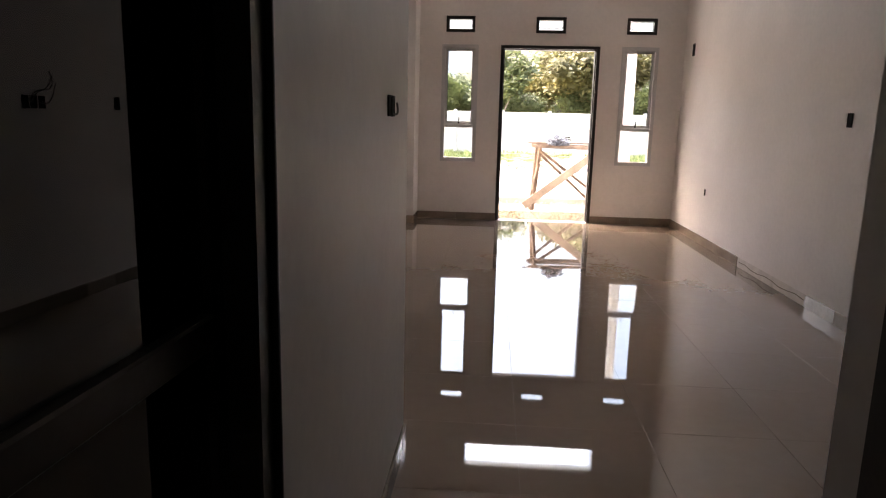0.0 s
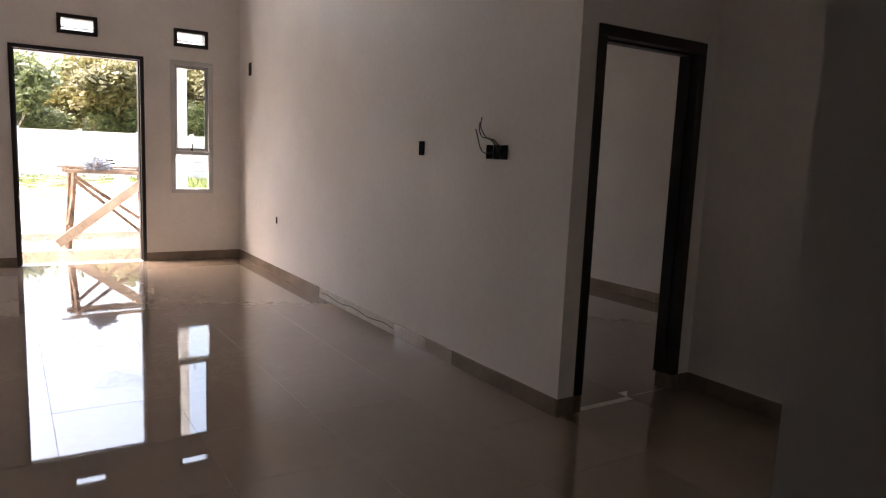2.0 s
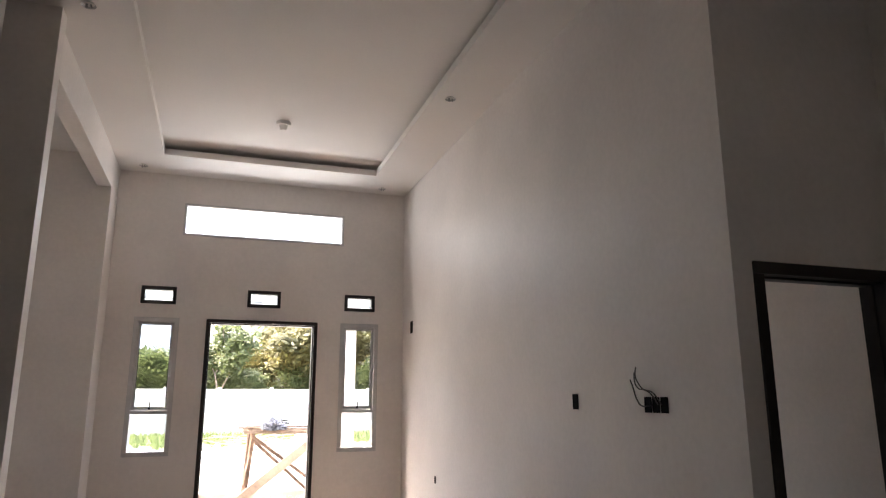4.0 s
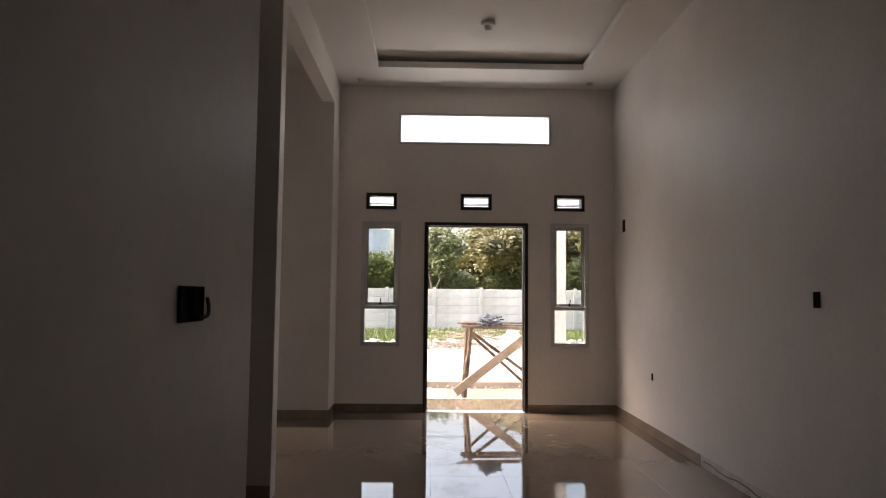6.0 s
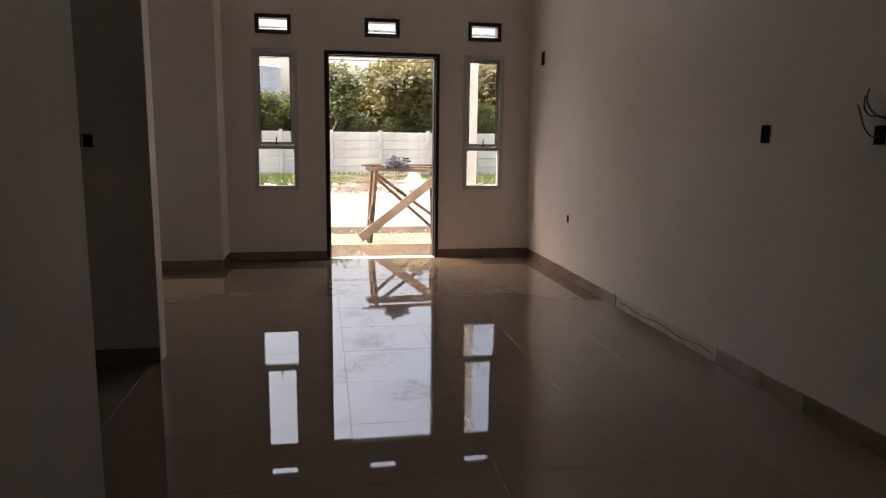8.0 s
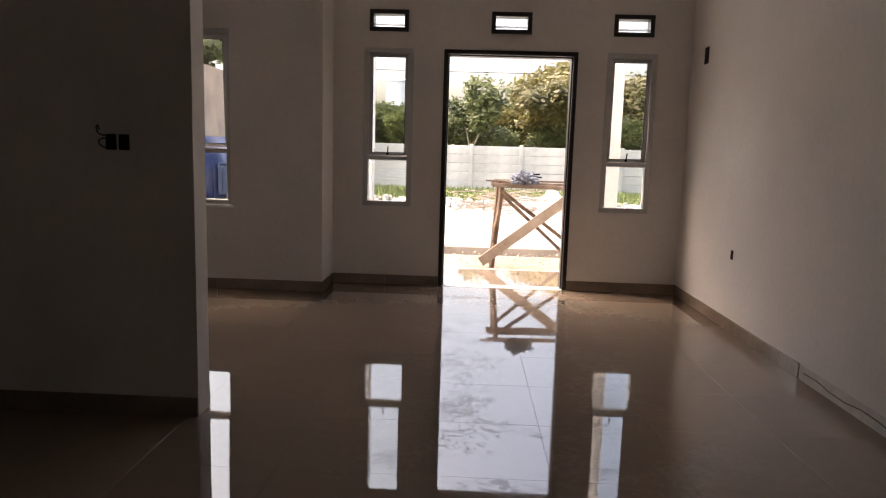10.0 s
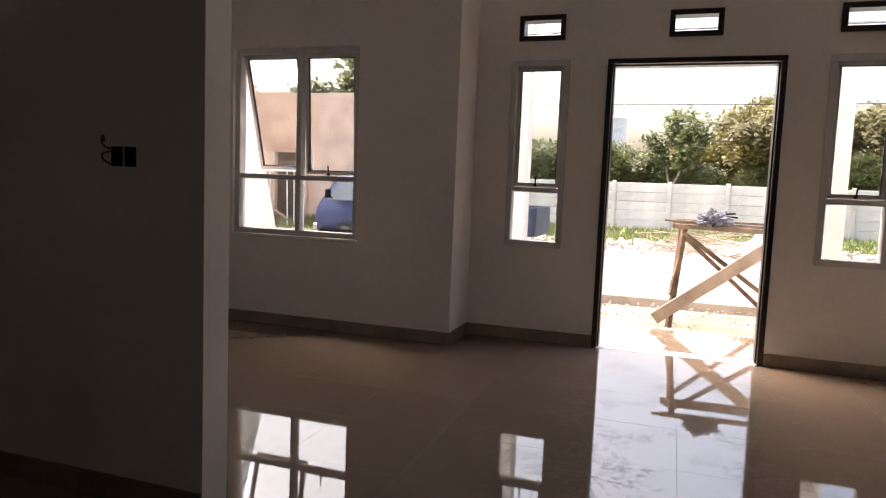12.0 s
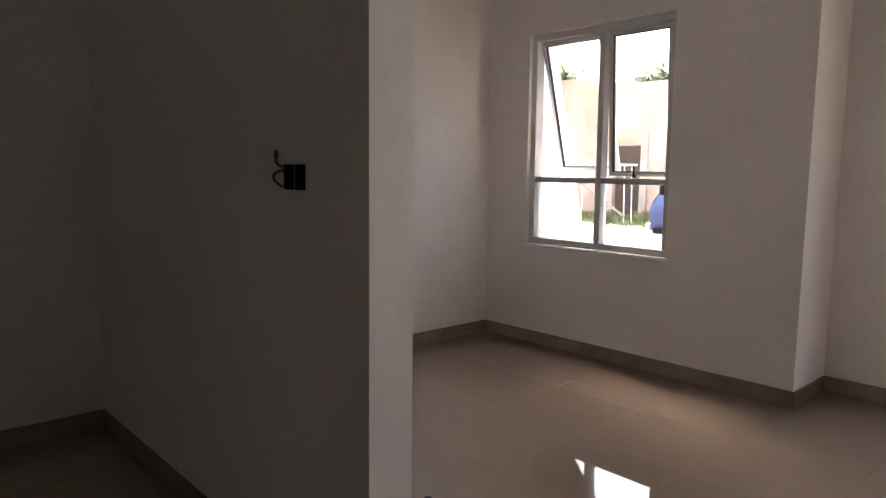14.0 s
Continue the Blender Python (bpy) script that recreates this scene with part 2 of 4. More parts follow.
def add_rod(bm, a, b, r0, r1=None, sides=8):
    a, b = Vector(a), Vector(b)
    d = b - a
    m = Matrix.Translation((a + b) / 2) @ d.to_track_quat("Z", "Y").to_matrix().to_4x4()
    bmesh.ops.create_cone(bm, cap_ends=True, segments=sides, radius1=r0, radius2=r1 if r1 is not None else r0, depth=d.length, matrix=m)


def add_beam(bm, a, b, w, h, bevel=0.004, turn=0.0):
    """A sawn timber from a to b, w wide and h high across its length."""
    a, b = Vector(a), Vector(b)
    d = b - a
    m = Matrix.Translation(a) @ d.to_track_quat("X", "Z").to_matrix().to_4x4() @ Matrix.Rotation(turn, 4, "X")
    add_box(bm, 0, d.length, -w / 2, w / 2, -h / 2, h / 2, bevel, m)


def tube(name, points, r, mat, parent=None):
    cu = bpy.data.curves.new(name, "CURVE")
    cu.dimensions, cu.bevel_depth, cu.bevel_resolution = "3D", r, 2
    s = cu.splines.new("NURBS")
    s.points.add(len(points) - 1)
    for p, q in zip(s.points, points):
        p.co = (*q, 1)
    s.use_endpoint_u, s.order_u = True, 3
    cu.materials.append(mat)
    me = bpy.data.meshes.new_from_object(new("tube_tmp", cu))
    bpy.data.objects.remove(bpy.data.objects["tube_tmp"])
    ob = new(name, me)
    ob.parent = parent
    return ob


def wall(name, axis, near, far, u0, u1, z0, z1, mat, holes=()):
    """A wall whose faces lie at near and far along axis ('x' or 'y'), from u0 to u1 along the other, with openings cut through it."""
    us = sorted({u0, u1, *(h[i] for h in holes for i in (0, 1))})
    zs = sorted({z0, z1, *(h[i] for h in holes for i in (2, 3))})
    solid = lambda i, j: 0 <= i < len(us) - 1 and 0 <= j < len(zs) - 1 and not any(
        h[0] <= (us[i] + us[i + 1]) / 2 <= h[1] and h[2] <= (zs[j] + zs[j + 1]) / 2 <= h[3] for h in holes)
    bm = bmesh.new()
    P = lambda d, u, z: bm.verts.new((d, u, z) if axis == "x" else (u, d, z))
    for i in range(len(us) - 1):
        for j in range(len(zs) - 1):
            if not solid(i, j):
                continue
            a, b, c, d = us[i], us[i + 1], zs[j], zs[j + 1]
            for s in (near, far):
                bm.faces.new([P(s, a, c), P(s, b, c), P(s, b, d), P(s, a, d)])
            for di, dj, (ua, za, ub, zb) in ((-1, 0, (a, c, a, d)), (1, 0, (b, c, b, d)), (0, -1, (a, c, b, c)), (0, 1, (a, d, b, d))):
                if not solid(i + di, j + dj):
                    bm.faces.new([P(near, ua, za), P(near, ub, zb), P(far, ub, zb), P(far, ua, za)])
    bmesh.ops.remove_doubles(bm, verts=bm.verts, dist=0.0005)
    return tagged(mesh_ob(name, bm, mat), kind="structure")


# the plan
FRONT, BAYY, RIGHT, LEFTX, STEPX = 9.70, 9.19, 2.435, -3.69, -1.12
HALLX, HALLY, PARTY, PARTX, EDGEY = -0.42, 2.85, 6.005, -1.062, 3.648
ALCX, BACKY, REARY, RECX, TOP, CEILZ = 3.55, 1.165, -2.0, -3.46, 4.60, 4.17
REARDOOR = (HALLX, 0.567, 0.0, 2.25)
DOOR = (-0.01, 1.32, 0.0, 2.40)
SIDE_A, SIDE_B = (-0.81, -0.315, 0.82, 2.40), (1.61, 2.10, 0.82, 2.40)
VENTS = [(-0.76, -0.37, 2.56, 2.77), (0.45, 0.85, 2.56, 2.77), (1.655, 2.05, 2.56, 2.77)]
CLER = (-0.357, 1.617, 3.41, 3.815)
BAY = (-3.255, -2.005, 0.815, 2.465)
BEDDOOR = (2.554, 3.44, 0.0, 2.125)

# walls
wall("wall_front", "y", FRONT, FRONT + 0.16, STEPX - 0.16, RIGHT + 0.16, -0.3, TOP, WALL, [DOOR, SIDE_A, SIDE_B, *VENTS, CLER])
wall("wall_bay", "y", BAYY, BAYY + 0.16, LEFTX - 0.15, STEPX - 0.16, -0.3, TOP, WALL, [BAY])
wall("wall_bay_return", "x", STEPX, STEPX - 0.16, BAYY, FRONT, -0.3, TOP, WALL)
wall("wall_right", "x", RIGHT, RIGHT + 0.095, EDGEY, FRONT, -0.3, TOP, WALL)
wall("wall_bedroom_door", "y", EDGEY, EDGEY + 0.12, RIGHT + 0.095, 6.4, -0.3, TOP, WALL, [BEDDOOR])
wall("wall_alcove", "x", ALCX, ALCX + 0.12, REARY, EDGEY, -0.3, TOP, WALL)
wall("wall_left", "x", LEFTX, LEFTX - 0.15, PARTY + 0.15, BAYY, -0.3, TOP, WALL)
wall("wall_recess", "x", RECX, RECX - 0.15, BACKY, PARTY, -0.3, TOP, WALL)
wall("wall_partition", "y", PARTY, PARTY + 0.15, LEFTX - 0.15, PARTX, -0.3, TOP, WALL)
wall("wall_hall", "x", HALLX, HALLX - 0.14, 1.36, HALLY, -0.3, TOP, WALL)
wall("wall_back", "y", BACKY, 1.36, RECX, ALCX, -0.3, TOP, WALL, [REARDOOR])
wall("wall_back_room_west", "x", -1.6, -1.75, REARY, BACKY, -0.3, 3.2, WALL)
wall("wall_back_room_east", "x", 1.6, 1.75, REARY, BACKY, -0.3, TOP, WALL)
wall("wall_rear", "y", REARY, REARY - 0.15, -1.75, ALCX + 0.12, -0.3, TOP, WALL)
wall("wall_bedroom_east", "x", 5.5, 5.65, EDGEY + 0.12, FRONT, -0.3, TOP, WALL)
# the window opening here is unseen, added to let light into the bedroom
wall("wall_bedroom_front", "y", FRONT, FRONT + 0.16, RIGHT + 0.16, 6.45, -0.3, TOP, WALL, [(4.2, 5.0, 0.82, 2.1)])
# header over the opening between the living room and the bay room
tagged(box("beam", STEPX - 0.15, STEPX + 0.002, PARTY + 0.15, BAYY, 3.80, TOP, WALL, bevel=0.003), kind="structure")

# ceiling: a lowered border round a raised tray with a cove slot
def ceiling_border():
    bm = bmesh.new()
    tx0, tx1, ty0, ty1 = -0.58, 1.87, 2.4, 8.97
    for r in ((LEFTX, tx0, 5.55, FRONT), (tx1, ALCX, BACKY, FRONT), (tx0, tx1, ty1, FRONT), (LEFTX, tx1, BACKY, ty0), (LEFTX, -2.6, ty0, 5.55), (1.75, ALCX, REARY, BACKY)):
        add_box(bm, *r, CEILZ, CEILZ + 0.075)
    return mesh_ob("ceiling_border", bm, CEIL)


tagged(ceiling_border(), kind="structure")
tagged(box("ceiling", LEFTX, RIGHT + 1.2, BACKY, FRONT, 4.31, 4.45, CEIL), kind="structure")
tagged(box("ceiling_bedroom", RIGHT + 0.1, 6.45, EDGEY + 0.13, FRONT, 3.3, 3.4, CEIL), kind="structure")
tagged(box("ceiling_alcove", 1.75, ALCX + 0.12, REARY, BACKY, 4.31, 4.45, CEIL), kind="structure")
tagged(box("ceiling_back_room", -1.75, 1.6, REARY - 0.15, BACKY, 3.2, 3.3, CEIL), kind="structure")
tagged(box("roof_slab", LEFTX - 0.2, 6.5, REARY - 0.2, FRONT + 0.2, TOP, TOP + 0.15, OUTWALL), kind="structure")

# outside ground, porch and road
def ground_sheet():
    bm = bmesh.new()
    xs = [-900, -200, -60, -30, -20, -12, -6, -2, 2, 6, 12, 20, 30, 60, 200, 900]
    ys = [-900, -100, -10, 0, 9, 10, 11, 12, 13, 14, 22, 26, 32, 38, 50, 100, 300, 900]
    v = [[bm.verts.new((x, y, -0.32)) for x in xs] for y in ys]
    for j in range(len(ys) - 1):
        for i in range(len(xs) - 1):
            bm.faces.new([v[j][i], v[j][i + 1], v[j + 1][i + 1], v[j + 1][i]])
    return mesh_ob("ground", bm, GROUND)


def lumpy(name, x0, x1, y0, y1, z, amp, step, mat, freq=1.3):
    """An uneven bed of loose soil or rubble."""
    bm = bmesh.new()
    nx, ny = int((x1 - x0) / step), int((y1 - y0) / step)
    v = []
    for j in range(ny + 1):
        row = []
        for i in range(nx + 1):
            x, y = x0 + i * step, y0 + j * step
            edge = min(1, 4 * min(j, ny - j) / ny)
            h = noise.fractal(Vector((x * freq, y * freq, 3.1)), 0.9, 2.2, 5)
            row.append(bm.verts.new((x, y, z + edge * amp * (0.6 + h) - 0.02 * (1 - edge))))
        v.append(row)
    for j in range(ny):
        for i in range(nx):
            bm.faces.new([v[j][i], v[j][i + 1], v[j + 1][i + 1], v[j + 1][i]])
    return mesh_ob(name, bm, mat, smooth=True)


tagged(ground_sheet(), kind="structure")
tagged(box("porch_slab", STEPX - 2.6, 3.4, FRONT + 0.16, 11.0, -0.3, -0.012, KERB), kind="structure")
tagged(lumpy("sand", -6.0, 6.0, 10.95, 13.2, -0.15, 0.05, 0.06, SAND, 2.2), "loose sandy soil with small stones before the kerb", "sand", kind="stuff")
tagged(box("road", -80, 80, 13.35, 21.6, -0.4, -0.17, CONCRETE), kind="structure")
tagged(box("kerb", -40, 40, 13.15, 13.37, -0.4, -0.04, KERB, bevel=0.015), kind="structure")


def pebbles(name, n, x0, x1, y0, y1, z, r0, r1, mat):
    bm = bmesh.new()
    for _ in range(n):
        r = random.uniform(r0, r1)
        m = pose(random.uniform(x0, x1), random.uniform(y0, y1), z, *[random.uniform(0, 360) for _ in range(3)]) @ Matrix.Diagonal((r, r * random.uniform(0.6, 1), r * 0.6, 1))
        bmesh.ops.create_icosphere(bm, subdivisions=1, radius=1, matrix=m)
    return mesh_ob(name, bm, mat)


tagged(pebbles("stones", 900, -2.5, 3.5, 11.0, 13.1, -0.11, 0.005, 0.022, RUBBLE), "scattered pale stones and crumbs on the sand", "stones", kind="stuff")
tagged(lumpy("rubble_strip", -6.5, 12, 21.3, 24.4, -0.26, 0.14, 0.15, RUBBLE, 0.9), "heaps of pale broken rubble along the road", "rubble", kind="stuff")
tagged(lumpy("verge", -24, -6.5, 21.4, 24.8, -0.29, 0.06, 0.25, SAND, 1.1), "pale bare verge before the brick house", "verge", kind="stuff")
tagged(pebbles("rubble_pieces", 500, -6, 11, 21.4, 24.2, -0.05, 0.04, 0.16, RUBBLE), "broken pale concrete pieces beside the road", "rubble", kind="stuff")


def rubble_heap():
    bm = bmesh.new()
    bmesh.ops.create_grid(bm, x_segments=44, y_segments=44, size=1.9)
    for v in bm.verts:
        d = v.co.length / 1.9
        v.co.z = max(0, 1 - d) ** 0.9 * 0.75 * (0.8 + 0.6 * noise.fractal(v.co * 1.5, 0.9, 2.2, 5)) - 0.05
    return mesh_ob("rubble_heap", bm, RUBBLE, smooth=True)


heap = tagged(rubble_heap(), "pale heap of sand and rubble beyond the road", "heap", kind="stuff")
heap.matrix_basis = pose(2.6, 23.0, -0.25)


def grass():
    bm = bmesh.new()
    for _ in range(30000):
        x, y = random.uniform(-16, 14), 23.2 + 13.3 * random.random() ** 1.2
        a, h, w = random.uniform(0, 6.28), random.uniform(0.10, 0.30), random.uniform(0.015, 0.04)
        dx, dy, lean = math.cos(a) * w, math.sin(a) * w, random.uniform(-0.15, 0.15)
        bm.faces.new([bm.verts.new((x - dx, y - dy, -0.34)), bm.verts.new((x + dx, y + dy, -0.34)), bm.verts.new((x + lean, y + lean, -0.34 + h))])
    return mesh_ob("grass", bm, GRASS)


tagged(grass(), "rough green grass along the foot of the wall", "grass", kind="stuff")


# precast fence
def fence():
    top = new("fence")
    tagged(top, "pale precast concrete panel fence beyond the grass", "fence", kind="structure")
    top.location = (0, 37.0, -0.32)
    panel = box("panel", 0, 2.36, -0.03, 0.03, 0, 0.428, FENCE, top, 0.012).data
    bpy.data.objects.remove([o for o in top.children if o.name.startswith("panel")][0])
    post = box("post", -0.09, 0.09, -0.09, 0.07, 0, 2.26, FENCE, top, 0.015).data
    bpy.data.objects.remove([o for o in top.children if o.name.startswith("post")][0])
    for k in range(-12, 12):
        p = new("post", post)
        p.parent, p.location = top, (k * 2.5 + 0.4, 0, 0)
        for j in range(5):
            q = new("panel", panel)
            q.parent, q.location = top, (k * 2.5 + 0.47, random.uniform(-0.012, 0.012), j * 0.436)


fence()


# trees
def tree_mesh(h, spread, leaves, seed, fork=0.35, size=0.17):
    rnd = random.Random(seed)
    wood, leaf = bmesh.new(), bmesh.new()
    tips = []

    def limb(a, d, length, r, depth):
        b = a + d * length
        add_rod(wood, a, b, r, r * 0.6, 6)
        if depth == 0 or length < 0.35:
            tips.append((b, length))
            return
        for _ in range(rnd.choice((2, 3, 3))):
            nd = (d + Vector((rnd.uniform(-1, 1), rnd.uniform(-1, 1), rnd.uniform(-0.2, 0.75))) * 0.8 * spread).normalized()
            limb(b, nd, length * rnd.uniform(0.6, 0.85), r * 0.58, depth - 1)
            if depth < 3:
                tips.append((a + d * length * rnd.uniform(0.4, 1), length))

    limb(Vector((0, 0, -0.1)), Vector((rnd.uniform(-.1, .1), 0, 1)).normalized(), h * fork, h * 0.02, 4)
    per = max(4, leaves // len(tips))
    for p, ln in tips:
        for _ in range(per):
            c = p + Vector((rnd.gauss(0, 1), rnd.gauss(0, 1), rnd.gauss(0, 0.7))) * h * 0.05
            s = size * rnd.uniform(0.6, 1.4)
            u = Vector((rnd.gauss(0, 1), rnd.gauss(0, 1), rnd.gauss(0, 0.6))).normalized()
            w = u.orthogonal().normalized() * s * 0.5
            leaf.faces.new([leaf.verts.new(q) for q in (c - u * s, c + w, c + u * s, c - w)])
    return wood, leaf


def tree(label, h, spread, leaves, seed, mat, places, fork=0.35, size=0.17, group="trees behind the fence"):
    wood, leaf = tree_mesh(h, spread, leaves, seed, fork, size)
    top = tagged(new("tree"), label, "tree", group)
    mesh_ob("trunk", wood, BARK, top)
    mesh_ob("foliage", leaf, mat, top)
    x, y, s, a = places[0]
    top.matrix_basis = pose(x, y, -0.32, 0, 0, a) @ Matrix.Scale(s, 4)
    for x, y, s, a in places[1:]:
        c = copy_thing(top, pose(x, y, -0.32, 0, 0, a))
        c.scale = (s, s, s)


tree("dense yellow-green broad-leaved tree behind the pale fence", 7.6, 1.0, 27000, 11, LEAFY,
     [(4.4, 44, 1.16, 0), (7.0, 46, 1.3, 120), (11.5, 45, 1.2, 60), (16, 47, 1.1, 200), (2.9, 48, 0.92, 250), (21, 46, 1.1, 20)], 0.22, 0.155)
tree("mid-green leafy tree behind the pale fence", 6.4, 0.95, 20000, 5, LEAF,
     [(-2.6, 46, 1.0, 30), (-0.9, 43.5, 0.80, 75), (-3.6, 42.5, 0.90, 220), (-6.6, 42.5, 0.94, 15), (-10.3, 43, 0.85, 260), (-5.2, 45, 1.0, 150), (-8.6, 46, 0.95, 80), (-12.5, 45, 1.05, 10), (5.8, 43, 0.85, 300), (9.6, 42.5, 0.85, 170), (14, 42, 1, 40), (-17, 46, 1.0, 90), (2.2, 42.5, 0.72, 10), (-4, 49, 0.9, 200)], 0.22, 0.125)
tree("sparse young tree with pale branching trunk", 5.2, 0.7, 3600, 23, LEAF, [(0.2, 41.5, 1.0, 0)], 0.38, 0.14)


def far_wood():
    bm = bmesh.new()
    rnd = random.Random(4)
    for _ in range(14000):
        x = rnd.uniform(-50, 50)
        hmax = 4.7 + 1.2 * noise.noise(Vector((x * 0.2, 0, 0))) + (1.8 if x > 3 else 0)
        c = Vector((x, rnd.uniform(52, 56), rnd.uniform(-0.2, hmax)))
        s = rnd.uniform(0.25, 0.6)
        u = Vector((rnd.gauss(0, 1), rnd.gauss(0, 1), rnd.gauss(0, 1))).normalized()
        w = u.orthogonal().normalized() * s * 0.6
        bm.faces.new([bm.verts.new(q) for q in (c - u * s, c + w, c + u * s, c - w)])
    return mesh_ob("far_wood", bm, LEAF)


tagged(far_wood(), "dense green woodland behind the trees", "woodland", kind="stuff")


# windows: white aluminium frames
def sash(parent, x0, x1, z0, z1, y, w=0.035, d=0.03, mat=None):
    bm = bmesh.new()
    for r in ((x0, x1, z0, z0 + w), (x0, x1, z1 - w, z1)):
        add_box(bm, r[0], r[1], y - d / 2, y + d / 2, r[2], r[3], 0.003)
    for r in ((x0, x0 + w), (x1 - w, x1)):
        add_box(bm, r[0], r[1], y - d / 2, y + d / 2, z0 + w, z1 - w, 0.003)
    mesh_ob("sash", bm, mat or ALU, parent)
    seal = bmesh.new()
    for a, b, c, e in ((x0 + w, x1 - w, z0 + w, z0 + w + 0.006), (x0 + w, x1 - w, z1 - w - 0.006, z1 - w), (x0 + w, x0 + w + 0.006, z0 + w, z1 - w), (x1 - w - 0.006, x1 - w, z0 + w, z1 - w)):
        add_box(seal, a, b, y - 0.012, y + 0.012, c, e)
    mesh_ob("seal", seal, RUBBER, parent)
    p = box("pane", x0 + w - 0.004, x1 - w + 0.004, y - 0.003, y + 0.003, z0 + w - 0.004, z1 - w + 0.004, GLASS, parent)
    p.visible_shadow = False


def window(name, hole, y, label, transom=None, mullion=None, mat=None, w=0.05, proud=0.012, depth=0.09, casing=0.0):
    top = tagged(new(name), label, "window", kind="structure")
    mat = mat or ALU
    x0, x1, z0, z1 = hole
    bm = bmesh.new()
    ya, yb = y - proud, y + depth
    add_box(bm, x0, x1, ya, yb, z0, z0 + w, 0.004)
    add_box(bm, x0, x1, ya, yb, z1 - w, z1, 0.004)
    add_box(bm, x0, x0 + w, ya, yb, z0 + w, z1 - w, 0.004)
    add_box(bm, x1 - w, x1, ya, yb, z0 + w, z1 - w, 0.004)
    if transom:
        add_box(bm, x0 + w, x1 - w, ya + 0.006, yb - 0.01, transom - 0.022, transom + 0.022, 0.004)
    if mullion:
        add_box(bm, mullion - 0.025, mullion + 0.025, ya + 0.004, yb - 0.01, z0 + w, z1 - w, 0.004)
    mesh_ob("frame", bm, mat, top)
    return top


def stay(parent, x, y, z):
    bm = bmesh.new()
    add_box(bm, x - 0.012, x + 0.012, y - 0.02, y, z, z + 0.02, 0.003)
    add_beam(bm, (x, y - 0.015, z + 0.015), (x + 0.006, y - 0.03, z + 0.085), 0.012, 0.01, 0.002)
    mesh_ob("handle", bm, BLACK, parent)


TR = 1.31
for k, h in ((1, SIDE_A), (2, SIDE_B)):
    w_ = window(f"window_{k}", h, FRONT, "tall narrow white aluminium window beside the front door", TR)
    sash(w_, h[0] + 0.05, h[1] - 0.05, TR + 0.024, h[3] - 0.05, FRONT + 0.05, 0.028)
    p_ = box("pane", h[0] + 0.045, h[1] - 0.045, FRONT + 0.047, FRONT + 0.053, h[2] + 0.045, TR - 0.02, GLASS, w_)
    p_.visible_shadow = False
    stay(w_, (h[0] + h[1]) / 2, FRONT + 0.02, TR + 0.03)

w_ = window("window_3", BAY, BAYY, "wide white aluminium window with an open top-hung casement", 1.335, -2.60, proud=-0.035, depth=0.13)
box("sill", BAY[0] - 0.02, BAY[1] + 0.02, BAYY - 0.008, BAYY + 0.035, BAY[2] - 0.025, BAY[2] + 0.003, OUTWALL, w_, 0.004)
M = -2.60
for x0, x1 in ((BAY[0] + 0.045, M - 0.02), (M + 0.02, BAY[1] - 0.045)):
    p_ = box("pane", x0, x1, BAYY + 0.087, BAYY + 0.093, BAY[2] + 0.045, 1.318, GLASS, w_)
    p_.visible_shadow = False
for i, (x0, x1) in enumerate(((BAY[0] + 0.055, M - 0.03), (M + 0.03, BAY[1] - 0.055))):
    leaf_ = new("casement")
    leaf_.parent = w_
    sash(leaf_, x0, x1, -1.045, 0.0, 0.0, 0.032)
    leaf_.matrix_basis = pose(0, BAYY + 0.09, BAY[3] - 0.052, 16 if i == 0 else 3)
stay(w_, -2.3, BAYY + 0.055, 1.36)

w_ = window("window_4", CLER, FRONT, "long shallow white-framed clerestory window above the door", w=0.03)
p_ = box("pane", CLER[0] + 0.026, CLER[1] - 0.026, FRONT + 0.047, FRONT + 0.053, CLER[2] + 0.026, CLER[3] - 0.026, GLASS, w_)
p_.visible_shadow = False
for k, h in enumerate(VENTS):
    w_ = window(f"window_{5 + k}", h, FRONT, "small dark wooden ventilation light above the door", mat=KUSEN, w=0.042, proud=0.015, depth=0.12)
    bm = bmesh.new()
    add_box(bm, h[0] + 0.04, h[1] - 0.04, FRONT + 0.07, FRONT + 0.076, h[2] + 0.04, h[3] - 0.04)
    p_ = mesh_ob("pane", bm, GLASS, w_)
    p_.visible_shadow = False
    bm = bmesh.new()
    add_beam(bm, (h[0] + 0.04, FRONT + 0.10, h[2] + 0.085), (h[1] - 0.04, FRONT + 0.10, h[2] + 0.085), 0.05, 0.006, 0.001, 0.5)
    mesh_ob("louvre", bm, ALU, w_)


# door frames
def door_frame(name, hole, axis_y, depth, label, w=0.055, plinth=0.0, proud=0.012):
    top = tagged(new(name), label, "door frame", kind="structure")
    x0, x1, z0, z1 = hole
    for a, b in ((x0, x0 + w), (x1 - w, x1)):
        bm = bmesh.new()
        add_box(bm, a, b, axis_y - proud, axis_y + depth + proud, plinth, z1 - w, 0.004)
        s = b if a == x0 else a - 0.012
        add_box(bm, s, s + 0.012, axis_y + 0.05, axis_y + depth + proud - 0.004, plinth, z1 - w - 0.002, 0.002)
        mesh_ob("jamb", bm, KUSEN, top)
        if plinth:
            box("plinth", a + 0.003, b - 0.003, axis_y - proud + 0.003, axis_y + depth, 0.0, plinth, BOARD, top, 0.003)
    bm = bmesh.new()
    add_box(bm, x0, x1, axis_y - proud, axis_y + depth + proud, z1 - w, z1, 0.004)
    add_box(bm, x0 + w, x1 - w, axis_y + 0.05, axis_y + depth, z1 - w - 0.012, z1 - w, 0.002)
    mesh_ob("head", bm, KUSEN, top)
    return top


